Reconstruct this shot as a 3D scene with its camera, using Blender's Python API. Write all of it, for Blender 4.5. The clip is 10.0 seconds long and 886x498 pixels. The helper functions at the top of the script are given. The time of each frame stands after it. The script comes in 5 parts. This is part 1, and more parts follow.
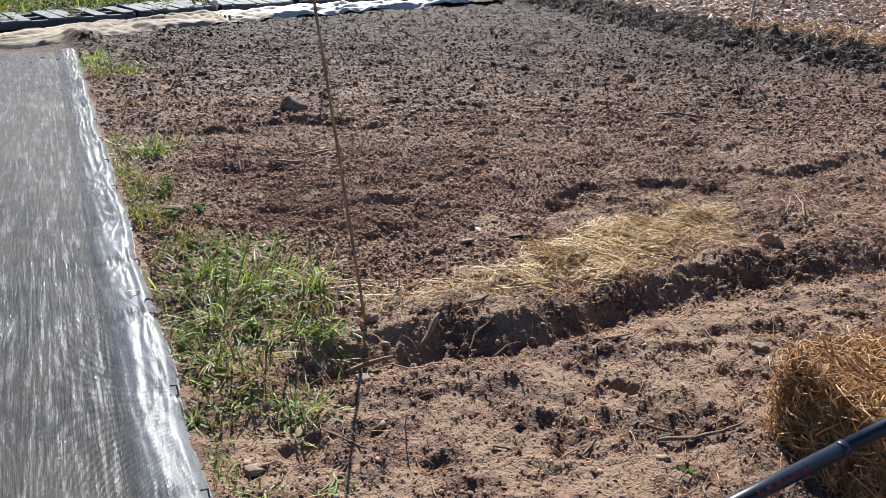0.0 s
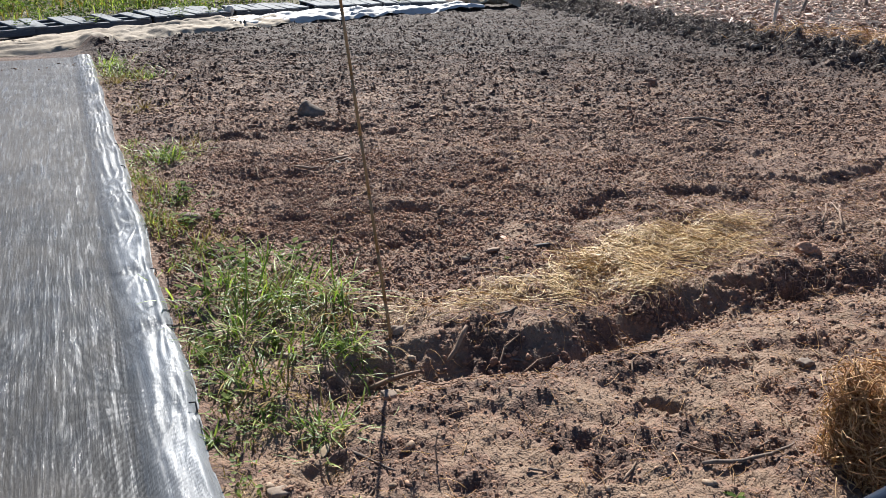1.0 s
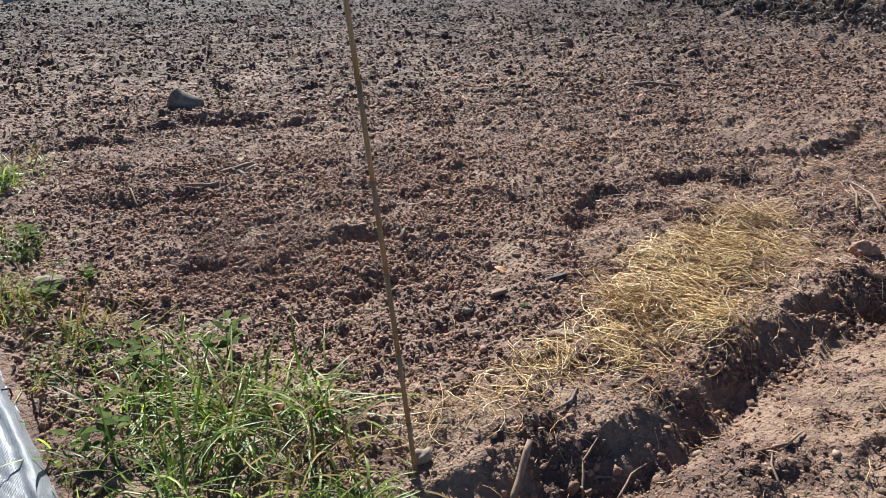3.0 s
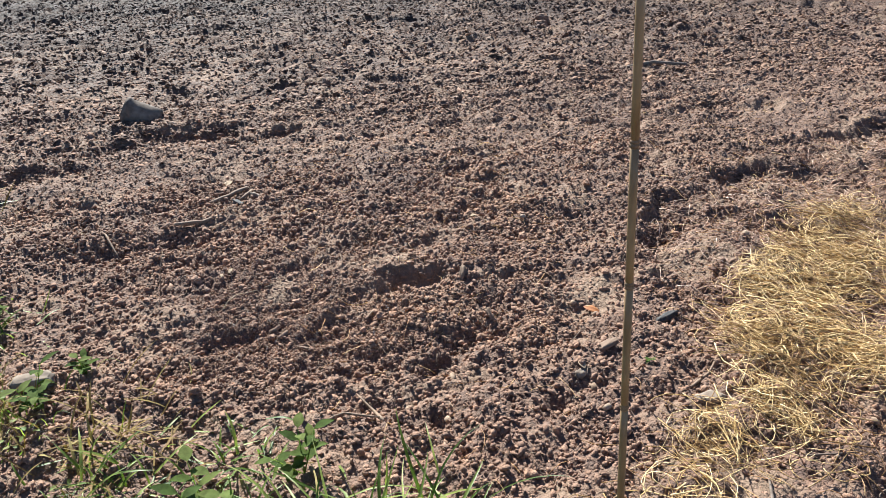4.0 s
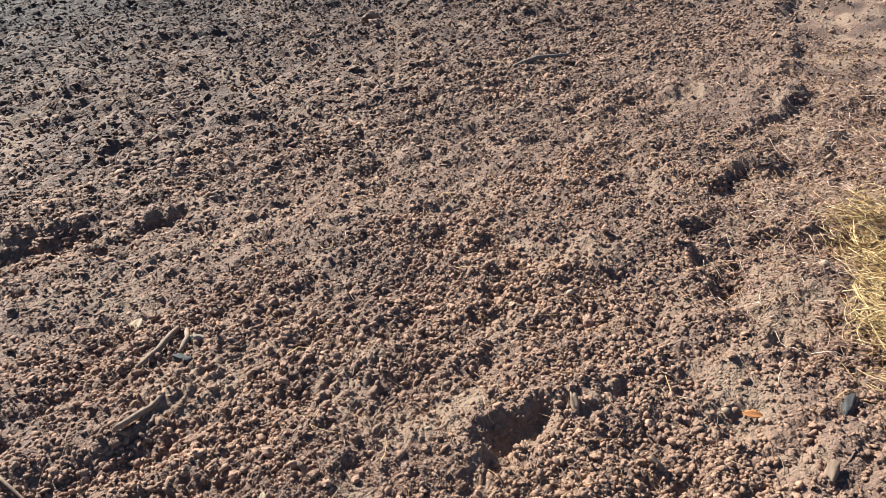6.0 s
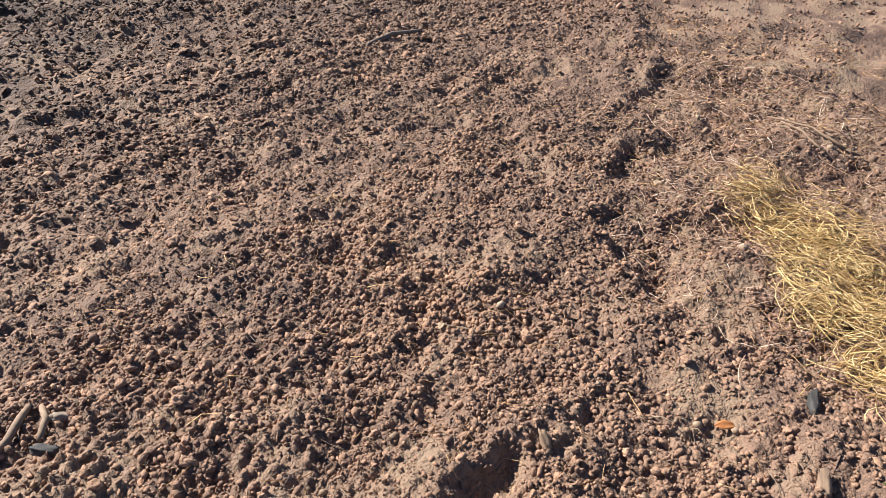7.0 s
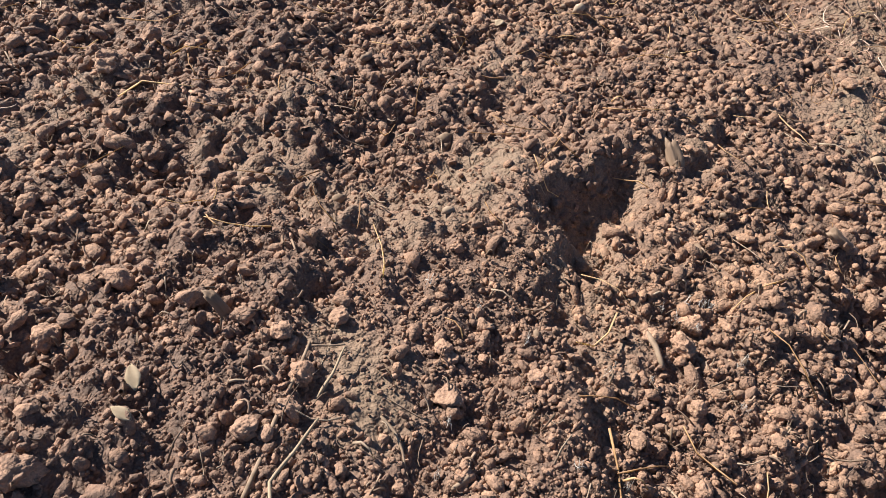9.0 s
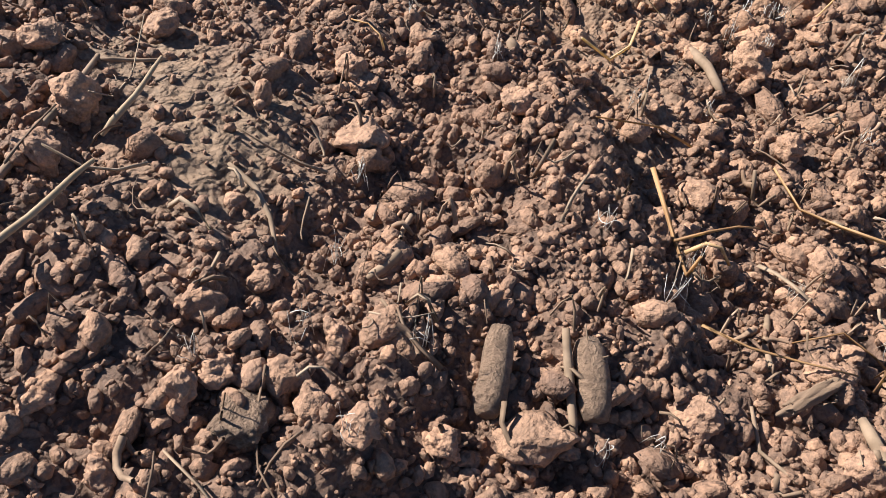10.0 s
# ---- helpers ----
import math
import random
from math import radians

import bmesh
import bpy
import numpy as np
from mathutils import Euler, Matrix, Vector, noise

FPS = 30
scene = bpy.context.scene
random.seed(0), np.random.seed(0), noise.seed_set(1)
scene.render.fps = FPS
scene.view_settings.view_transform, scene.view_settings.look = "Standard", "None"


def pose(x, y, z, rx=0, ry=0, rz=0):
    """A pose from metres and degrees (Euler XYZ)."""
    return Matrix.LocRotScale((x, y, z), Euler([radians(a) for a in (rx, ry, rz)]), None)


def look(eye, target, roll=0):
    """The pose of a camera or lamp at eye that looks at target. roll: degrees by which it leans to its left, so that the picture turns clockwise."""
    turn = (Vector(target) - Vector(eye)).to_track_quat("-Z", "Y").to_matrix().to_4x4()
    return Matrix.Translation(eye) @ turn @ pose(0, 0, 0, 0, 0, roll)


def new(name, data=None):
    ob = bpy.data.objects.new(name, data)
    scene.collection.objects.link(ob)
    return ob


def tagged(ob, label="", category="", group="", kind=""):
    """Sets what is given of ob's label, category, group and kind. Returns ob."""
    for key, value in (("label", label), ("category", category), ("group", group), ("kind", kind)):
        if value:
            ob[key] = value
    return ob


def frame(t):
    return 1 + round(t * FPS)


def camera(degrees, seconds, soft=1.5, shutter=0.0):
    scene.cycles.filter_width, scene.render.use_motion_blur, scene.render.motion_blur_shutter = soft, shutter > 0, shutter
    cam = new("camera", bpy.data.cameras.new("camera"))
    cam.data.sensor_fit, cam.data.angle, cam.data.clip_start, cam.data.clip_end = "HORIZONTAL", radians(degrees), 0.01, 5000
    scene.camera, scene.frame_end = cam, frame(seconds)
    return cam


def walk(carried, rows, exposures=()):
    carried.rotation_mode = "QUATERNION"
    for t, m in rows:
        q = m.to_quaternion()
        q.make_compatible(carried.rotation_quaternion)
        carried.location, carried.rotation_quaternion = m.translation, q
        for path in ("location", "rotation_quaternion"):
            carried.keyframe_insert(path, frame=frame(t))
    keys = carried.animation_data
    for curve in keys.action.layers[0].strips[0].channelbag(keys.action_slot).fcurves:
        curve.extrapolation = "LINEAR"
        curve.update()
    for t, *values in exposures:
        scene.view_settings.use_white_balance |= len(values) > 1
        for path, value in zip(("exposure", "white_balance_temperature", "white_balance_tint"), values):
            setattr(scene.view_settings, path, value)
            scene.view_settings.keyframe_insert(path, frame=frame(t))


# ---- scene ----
cam = camera(60.2, 10.0, soft=0.5)
PATH = [
    (0, (0.034, 0.053, 1.505), (0.027, 1.883, 0.699), 0.9),
    (0.5, (0.029, 0.088, 1.503), (0.007, 1.922, 0.706), 0.7),
    (1, (-0.03, 0.171, 1.47), (-0.068, 2.007, 0.677), 0.6),
    (1.5, (-0.207, 0.368, 1.493), (-0.203, 2.22, 0.738), -0.2),
    (2, (-0.35, 0.643, 1.43), (-0.255, 2.484, 0.654), 0.3),
    (2.5, (-0.393, 0.992, 1.386), (-0.187, 2.801, 0.559), 1.0),
    (2.7, (-0.415, 1.103, 1.372), (-0.154, 2.892, 0.515), 0.8),
    (3.8, (-0.813, 1.793, 1.306), (-0.324, 3.496, 0.379), -0.5),
    (4, (-0.861, 1.955, 1.305), (-0.335, 3.639, 0.363), -0.7),
    (4.5, (-0.945, 2.217, 1.291), (-0.321, 3.855, 0.328), -1.2),
    (5, (-1.159, 2.516, 1.291), (-0.417, 4.098, 0.319), -1.5),
    (5.2, (-1.23, 2.62, 1.292), (-0.423, 4.171, 0.32), -1.6),
    (6.3, (-1.275, 3.313, 1.307), (-0.09, 4.564, 0.292), -1.1),
    (6.5, (-1.261, 3.407, 1.307), (0.002, 4.572, 0.284), -0.4),
    (7, (-1.23, 3.567, 1.247), (0.142, 4.561, 0.184), 1.7),
    (7.5, (-1.126, 3.637, 1.105), (0.215, 4.606, -0.019), 4.3),
    (8, (-1.097, 3.687, 0.988), (0.206, 4.62, -0.209), 5.7),
    (8.5, (-1.109, 3.806, 0.864), (0.185, 4.678, -0.387), 6.7),
    (9, (-1.094, 3.849, 0.601), (0.195, 4.637, -0.709), 7.7),
    (9.5, (-1.017, 3.859, 0.404), (0.251, 4.573, -0.967), 7.2),
    (10, (-0.949, 3.878, 0.273), (0.279, 4.514, -1.172), 6.4),
]
walk(cam, [(t, look(eye, target, roll)) for t, eye, target, roll in PATH], [(0.0, 1.20, 5600, 9), (2.5, 1.24, 5450, 8), (4.5, 1.60, 5380, 4), (6.3, 1.46, 5500, 3), (7.0, 1.40, 5700, 7), (10.0, 1.18, 5680, 8)])

# ---- light ----
SUN_AZ, SUN_EL = math.atan2(-0.12, 0.99), radians(37)      # sun stands ahead of the first view
world = bpy.data.worlds.new("sky")
scene.world = world
world.use_nodes = True
wn = world.node_tree.nodes
sky = wn.new("ShaderNodeTexSky")
sky.sky_type, sky.sun_disc = "NISHITA", False
sky.sun_elevation, sky.sun_rotation = SUN_EL, SUN_AZ
sky.air_density, sky.dust_density = 0.65, 0.2             # clear dry air
world.node_tree.links.new(sky.outputs[0], wn["Background"].inputs[0])
wn["Background"].inputs[1].default_value = 0.049
sun = new("sun", bpy.data.lights.new("sun", "SUN"))
sun.data.energy, sun.data.angle, sun.data.color = 5.0, radians(0.55), (1.0, 0.885, 0.725)
to_sun = Vector((math.sin(SUN_AZ) * math.cos(SUN_EL), math.cos(SUN_AZ) * math.cos(SUN_EL), math.sin(SUN_EL)))
sun.matrix_world = look(to_sun * 50, (0, 0, 0))


# ---- materials ----
def material(name):
    m = bpy.data.materials.new(name)
    m.use_nodes = True
    nt = m.node_tree
    bsdf = nt.nodes["Principled BSDF"]

    def add(kind, **vals):
        n = nt.nodes.new(kind)
        for k, v in vals.items():
            n.inputs[k].default_value = v
        return n

    def link(a, b):
        nt.links.new(a, b)
    return m, nt, bsdf, add, link


def ramp(nt, src, stops):
    r = nt.nodes.new("ShaderNodeValToRGB")
    el = r.color_ramp.elements
    while len(el) < len(stops):
        el.new(0.5)
    for e, (p, c) in zip(el, stops):
        e.position, e.color = p, (*c, 1)
    nt.links.new(src, r.inputs[0])
    return r.outputs[0]


def mixed(nt, fac, a, b, blend="MIX"):
    n = nt.nodes.new("ShaderNodeMix")
    n.data_type, n.blend_type = "RGBA", blend
    for sock, v in ((n.inputs[0], fac), (n.inputs[6], a), (n.inputs[7], b)):
        if isinstance(v, (int, float)):
            sock.default_value = v
        elif isinstance(v, tuple):
            sock.default_value = (*v, 1)
        else:
            nt.links.new(v, sock)
    return n.outputs[2]


def soil_colour(nt, add, link, coord):
    """Moist dark loam with grains of paler dried crust."""
    big = add("ShaderNodeTexNoise", Scale=1.7, Detail=5, Roughness=0.6)
    fine = add("ShaderNodeTexNoise", Scale=55, Detail=6, Roughness=0.7)
    grit = add("ShaderNodeTexNoise", Scale=420, Detail=3, Roughness=0.7)
    for n in (big, fine, grit):
        link(coord, n.inputs["Vector"])
    c1 = ramp(nt, big.outputs[0], [(0.32, SOIL_DARK), (0.5, SOIL_MID), (0.68, SOIL_WARM)])
    c2 = ramp(nt, fine.outputs[0], [(0.34, (0.68, 0.67, 0.66)), (0.5, (1, 1, 1)), (0.66, (1.27, 1.24, 1.2))])
    c3 = ramp(nt, grit.outputs[0], [(0.36, (0.78, 0.78, 0.79)), (0.5, (1, 1, 1)), (0.64, (1.22, 1.2, 1.16))])
    # the far half is darkened in the colour, for its clods' shaded sides
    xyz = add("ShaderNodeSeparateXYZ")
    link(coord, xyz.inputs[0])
    ragged_y = add("ShaderNodeMath")
    ragged_y.operation = "MULTIPLY_ADD"
    link(big.outputs[0], ragged_y.inputs[0])
    ragged_y.inputs[1].default_value = -4.0
    link(xyz.outputs[1], ragged_y.inputs[2])
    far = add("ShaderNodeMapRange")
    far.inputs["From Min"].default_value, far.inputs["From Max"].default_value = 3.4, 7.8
    link(ragged_y.outputs[0], far.inputs["Value"])
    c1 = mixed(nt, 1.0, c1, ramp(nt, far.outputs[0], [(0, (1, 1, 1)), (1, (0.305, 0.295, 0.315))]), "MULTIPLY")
    return mixed(nt, 1.0, mixed(nt, 1.0, c1, c2, "MULTIPLY"), c3, "MULTIPLY"), fine, grit


SOIL_DARK, SOIL_MID, SOIL_WARM = (0.194, 0.122, 0.088), (0.215, 0.134, 0.094), (0.24, 0.148, 0.099)
SAND = (0.232, 0.156, 0.104)


def soil_material(name, sandy, clod=False):
    m, nt, b, add, link = material(name)
    coord = add("ShaderNodeNewGeometry").outputs["Position"]
    col, fine, grit = soil_colour(nt, add, link, coord)
    if sandy:
        at = nt.nodes.new("ShaderNodeAttribute")
        at.attribute_name = "sand"
        n = add("ShaderNodeTexNoise", Scale=14, Detail=6, Roughness=0.7)
        link(coord, n.inputs["Vector"])
        s = nt.nodes.new("ShaderNodeMath")
        s.operation = "MULTIPLY_ADD"
        link(n.outputs[0], s.inputs[0])
        s.inputs[1].default_value = 1.1
        s2 = nt.nodes.new("ShaderNodeMath")
        s2.operation = "ADD"
        link(at.outputs["Fac"], s2.inputs[0])
        s2.inputs[1].default_value = -0.55
        link(s2.outputs[0], s.inputs[2])
        mask = ramp(nt, s.outputs[0], [(0.25, (0, 0, 0)), (0.75, (1, 1, 1))])
        g = ramp(nt, grit.outputs[0], [(0.3, tuple(0.72 * v for v in SAND)), (0.7, tuple(1.15 * v for v in SAND))])
        col = mixed(nt, mask, col, g)
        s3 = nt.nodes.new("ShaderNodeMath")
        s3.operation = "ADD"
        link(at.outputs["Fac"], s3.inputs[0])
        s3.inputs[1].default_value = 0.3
        # rough and tilled ground is darkened for damp and for shade between crumbs
        damp_shade = ramp(nt, s3.outputs[0], [(0.05, (0.52, 0.52, 0.54)), (0.75, (1, 1, 1))])
        col = mixed(nt, 1.0, col, damp_shade, "MULTIPLY")
        lit = nt.nodes.new("ShaderNodeAttribute")
        lit.attribute_name = "litter"
        lc = ramp(nt, n.outputs[0], [(0.3, (0.05, 0.045, 0.02)), (0.7, (0.14, 0.11, 0.05))])
        col = mixed(nt, lit.outputs["Fac"], col, lc)
    if clod:
        info = add("ShaderNodeNewGeometry")
        tint = ramp(nt, info.outputs["Random Per Island"], [(0, (0.88, 0.86, 0.86)), (0.6, (1.2, 1.17, 1.11)), (0.92, (1.42, 1.38, 1.29)), (1, (1.75, 1.7, 1.6))])
        col = mixed(nt, 1.0, col, tint, "MULTIPLY")
    link(col, b.inputs["Base Color"])
    link(ramp(nt, fine.outputs[0], [(0.38, (0.72, 0.72, 0.72)), (0.6, (0.95, 0.95, 0.95))]), b.inputs["Roughness"])
    b.inputs["Specular IOR Level"].default_value = 0.3
    # crumb structure at three sizes
    last = None
    for scale, dist, k in (((260, 0.0025, 0.6), (620, 0.0008, 0.5)) if clod else ((48, 0.007, 0.9), (115, 0.005, 0.85), (300, 0.0025, 0.7))):
        v = add("ShaderNodeTexVoronoi", Scale=scale, Randomness=1.0)
        v.feature = "SMOOTH_F1"
        v.inputs["Smoothness"].default_value = 0.35
        link(jitter(nt, add, link, coord, 9.0 / scale), v.inputs["Vector"])
        inv = add("ShaderNodeMath")
        inv.operation = "SUBTRACT"
        inv.inputs[0].default_value = 1.0
        link(v.outputs["Distance"], inv.inputs[1])
        bp = add("ShaderNodeBump", Strength=k, Distance=dist)
        link(inv.outputs[0], bp.inputs["Height"])
        if last:
            link(last.outputs[0], bp.inputs["Normal"])
        last = bp
    b2 = add("ShaderNodeBump", Strength=0.6, Distance=0.0018)
    link(grit.outputs[0], b2.inputs["Height"])
    link(last.outputs[0], b2.inputs["Normal"])
    link(b2.outputs[0], b.inputs["Normal"])
    return m


def jitter(nt, add, link, coord, amount):
    """Coordinates pushed about by noise, so that cells are ragged."""
    n = add("ShaderNodeTexNoise", Scale=1.2 / amount, Detail=3)
    link(coord, n.inputs["Vector"])
    sc = add("ShaderNodeVectorMath")
    sc.operation = "SCALE"
    sc.inputs["Scale"].default_value = amount * 0.35
    link(n.outputs["Color"], sc.inputs[0])
    ad = add("ShaderNodeVectorMath")
    link(coord, ad.inputs[0])
    link(sc.outputs[0], ad.inputs[1])
    return ad.outputs[0]


def fibre_material(name, dark, mid, light, rough=0.6, through_light=0.0, scale=60, spec=0.3):
    """Plant fibre: each island has its own tone, with flecks along it."""
    m, nt, b, add, link = material(name)
    g = add("ShaderNodeNewGeometry")
    tone = ramp(nt, g.outputs["Random Per Island"], [(0, dark), (0.5, mid), (1, light)])
    n = add("ShaderNodeTexNoise", Scale=scale, Detail=4)
    link(g.outputs["Position"], n.inputs["Vector"])
    fleck = ramp(nt, n.outputs[0], [(0.3, (0.65, 0.63, 0.6)), (0.6, (1.1, 1.1, 1.1))])
    col = mixed(nt, 1.0, tone, fleck, "MULTIPLY")
    link(col, b.inputs["Base Color"])
    b.inputs["Roughness"].default_value = rough
    b.inputs["Specular IOR Level"].default_value = spec
    if through_light:
        tr = add("ShaderNodeBsdfTranslucent")
        link(mixed(nt, 1.0, col, (1.35, 1.5, 0.7), "MULTIPLY"), tr.inputs[0])
        mx = nt.nodes.new("ShaderNodeMixShader")
        mx.inputs[0].default_value = through_light
        link(b.outputs[0], mx.inputs[1])
        link(tr.outputs[0], mx.inputs[2])
        link(mx.outputs[0], nt.nodes["Material Output"].inputs[0])
    return m


def plain_material(name, dark, light, rough=0.6, scale=20, bump=0.3, dist=0.004, metal=0.0, spec=0.5, stretch=(1, 1, 1)):
    m, nt, b, add, link = material(name)
    tc = add("ShaderNodeTexCoord")
    mp = add("ShaderNodeMapping")
    mp.inputs["Scale"].default_value = stretch
    link(tc.outputs["Object"], mp.inputs["Vector"])
    n = add("ShaderNodeTexNoise", Scale=scale, Detail=7, Roughness=0.65)
    link(mp.outputs[0], n.inputs["Vector"])
    n2 = add("ShaderNodeTexNoise", Scale=scale / 9, Detail=3)
    link(tc.outputs["Object"], n2.inputs["Vector"])
    col = ramp(nt, n.outputs[0], [(0.3, dark), (0.7, light)])
    col = mixed(nt, 1.0, col, ramp(nt, n2.outputs[0], [(0.3, (0.75, 0.74, 0.72)), (0.7, (1.12, 1.12, 1.12))]), "MULTIPLY")
    link(col, b.inputs["Base Color"])
    b.inputs["Roughness"].default_value, b.inputs["Metallic"].default_value = rough, metal
    b.inputs["Specular IOR Level"].default_value = spec
    bp = add("ShaderNodeBump", Strength=bump, Distance=dist)
    link(n.outputs[0], bp.inputs["Height"])
    link(bp.outputs[0], b.inputs["Normal"])
    return m


def weave_material():
    """Woven black plastic groundcover with a dull silvery shine and dust."""
    m, nt, b, add, link = material("woven_groundcover")
    tc = add("ShaderNodeTexCoord")
    mp = add("ShaderNodeMapping")
    mp.inputs["Scale"].default_value = (1, 0.03, 1)
    link(tc.outputs["Object"], mp.inputs["Vector"])
    streak = add("ShaderNodeTexNoise", Scale=120, Detail=6, Roughness=0.7)
    link(mp.outputs[0], streak.inputs["Vector"])
    dust = add("ShaderNodeTexNoise", Scale=1.3, Detail=6, Roughness=0.65)
    link(tc.outputs["Object"], dust.inputs["Vector"])
    warp = nt.nodes.new("ShaderNodeTexWave")
    warp.inputs["Scale"].default_value, warp.inputs["Distortion"].default_value = 105, 0.8
    weft = nt.nodes.new("ShaderNodeTexWave")
    weft.bands_direction = "Y"
    weft.inputs["Scale"].default_value, weft.inputs["Distortion"].default_value = 130, 0.8
    for w in (warp, weft):
        link(tc.outputs["Object"], w.inputs["Vector"])
    mp2 = add("ShaderNodeMapping")
    mp2.inputs["Scale"].default_value = (1, 0.55, 1)
    link(tc.outputs["Object"], mp2.inputs["Vector"])
    cell = add("ShaderNodeTexVoronoi", Scale=260)
    link(mp2.outputs[0], cell.inputs["Vector"])
    sub = add("ShaderNodeVectorMath")
    sub.operation = "SUBTRACT"
    link(cell.outputs["Color"], sub.inputs[0])
    sub.inputs[1].default_value = (0.5, 0.5, 0.5)
    sc = add("ShaderNodeVectorMath")
    sc.operation = "SCALE"
    sc.inputs["Scale"].default_value = 0.15
    link(sub.outputs[0], sc.inputs[0])
    geo = add("ShaderNodeNewGeometry")
    ad = add("ShaderNodeVectorMath")
    link(geo.outputs["Normal"], ad.inputs[0])
    link(sc.outputs[0], ad.inputs[1])
    nrm = add("ShaderNodeVectorMath")
    nrm.operation = "NORMALIZE"
    link(ad.outputs[0], nrm.inputs[0])
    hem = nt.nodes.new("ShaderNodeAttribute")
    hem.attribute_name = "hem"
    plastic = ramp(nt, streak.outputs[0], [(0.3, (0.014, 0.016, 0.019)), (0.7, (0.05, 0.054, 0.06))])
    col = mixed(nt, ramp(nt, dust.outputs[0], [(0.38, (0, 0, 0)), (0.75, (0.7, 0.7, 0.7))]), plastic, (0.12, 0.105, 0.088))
    # the hem's silvery sheen is put into its base colour as pale grey
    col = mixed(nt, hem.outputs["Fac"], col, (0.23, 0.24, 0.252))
    # fine dust lies thicker towards the far end
    sep = add("ShaderNodeSeparateXYZ")
    link(tc.outputs["Object"], sep.inputs[0])
    dusty = add("ShaderNodeMapRange")
    dusty.inputs["From Min"].default_value, dusty.inputs["From Max"].default_value = 1.2, 4.2
    dusty.inputs["To Max"].default_value = 0.55
    link(sep.outputs[1], dusty.inputs["Value"])
    col = mixed(nt, dusty.outputs[0], col, (0.17, 0.155, 0.138))
    link(col, b.inputs["Base Color"])
    link(ramp(nt, streak.outputs[0], [(0.44, (0.46, 0.46, 0.46)), (0.6, (0.26, 0.26, 0.26))]), b.inputs["Roughness"])
    h = nt.nodes.new("ShaderNodeMath")
    h.operation = "ADD"
    link(warp.outputs["Fac"], h.inputs[0])
    link(weft.outputs["Fac"], h.inputs[1])
    b1 = add("ShaderNodeBump", Strength=0.3, Distance=0.0006)
    link(h.outputs[0], b1.inputs["Height"])
    link(nrm.outputs[0], b1.inputs["Normal"])
    b2 = add("ShaderNodeBump", Strength=0.5, Distance=0.003)
    link(streak.outputs[0], b2.inputs["Height"])
    link(b1.outputs[0], b2.inputs["Normal"])
    # long shallow ripples down the length of the sheet
    mp3 = add("ShaderNodeMapping")
    mp3.inputs["Scale"].default_value = (1, 0.065, 1)
    link(tc.outputs["Object"], mp3.inputs["Vector"])
    ripple = add("ShaderNodeTexNoise", Scale=40, Detail=3, Roughness=0.6)
    link(mp3.outputs[0], ripple.inputs["Vector"])
    # the hem's specular level is raised, to brighten it over the dusty middle
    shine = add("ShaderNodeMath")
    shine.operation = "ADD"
    hem_gloss = add("ShaderNodeMath")
    hem_gloss.operation = "MULTIPLY"
    link(hem.outputs["Fac"], hem_gloss.inputs[0])
    hem_gloss.inputs[1].default_value = 0.16
    link(hem_gloss.outputs[0], shine.inputs[0])
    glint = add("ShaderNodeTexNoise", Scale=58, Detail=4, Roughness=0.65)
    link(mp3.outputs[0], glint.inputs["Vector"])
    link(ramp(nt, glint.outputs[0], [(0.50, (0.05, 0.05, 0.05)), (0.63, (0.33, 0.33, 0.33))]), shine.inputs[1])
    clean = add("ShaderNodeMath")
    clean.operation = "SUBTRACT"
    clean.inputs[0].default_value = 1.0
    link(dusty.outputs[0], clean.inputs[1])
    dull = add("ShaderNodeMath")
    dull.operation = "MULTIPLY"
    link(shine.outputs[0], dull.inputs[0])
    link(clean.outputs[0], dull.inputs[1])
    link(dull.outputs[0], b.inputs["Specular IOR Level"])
    b3 = add("ShaderNodeBump", Strength=1.0, Distance=0.0018)
    link(ripple.outputs[0], b3.inputs["Height"])
    link(b2.outputs[0], b3.inputs["Normal"])
    link(b3.outputs[0], b.inputs["Normal"])
    return m


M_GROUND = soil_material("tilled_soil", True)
M_CLOD = soil_material("soil_clod", False, True)
M_STRAW = fibre_material("yellow_straw", (0.20, 0.11, 0.04), (0.52, 0.345, 0.132), (0.82, 0.63, 0.33), 0.42)
M_HAY = fibre_material("brown_hay", (0.25, 0.135, 0.065), (0.49, 0.29, 0.14), (0.72, 0.50, 0.28), 0.55, 0.28)
M_MULCH = fibre_material("weathered_straw", (0.13, 0.07, 0.045), (0.36, 0.21, 0.14), (0.74, 0.56, 0.43), 0.55)
M_DRYGRASS = fibre_material("dry_tall_grass", (0.14, 0.09, 0.03), (0.27, 0.18, 0.065), (0.32, 0.26, 0.10), 0.7, 0.22, 60, 0.15)
M_GOLD = fibre_material("golden_dry_weeds", (0.10, 0.08, 0.025), (0.30, 0.21, 0.07), (0.46, 0.36, 0.15), 0.7, 0.25, 60, 0.15)
M_GRASS = fibre_material("green_grass", (0.055, 0.10, 0.017), (0.175, 0.235, 0.042), (0.40, 0.45, 0.12), 0.42, 0.5, 60, 0.4)
M_WEED = fibre_material("weed_leaf", (0.05, 0.08, 0.018), (0.09, 0.13, 0.03), (0.16, 0.19, 0.055), 0.8, 0.4, 60, 0.1)
M_LOWWEED = fibre_material("low_weed_leaf", (0.075, 0.12, 0.022), (0.14, 0.19, 0.04), (0.26, 0.29, 0.08), 0.6, 0.4, 60, 0.25)
M_TWIG = fibre_material("twig_bark", (0.14, 0.09, 0.06), (0.24, 0.165, 0.11), (0.36, 0.27, 0.19), 0.8, 0, 120)
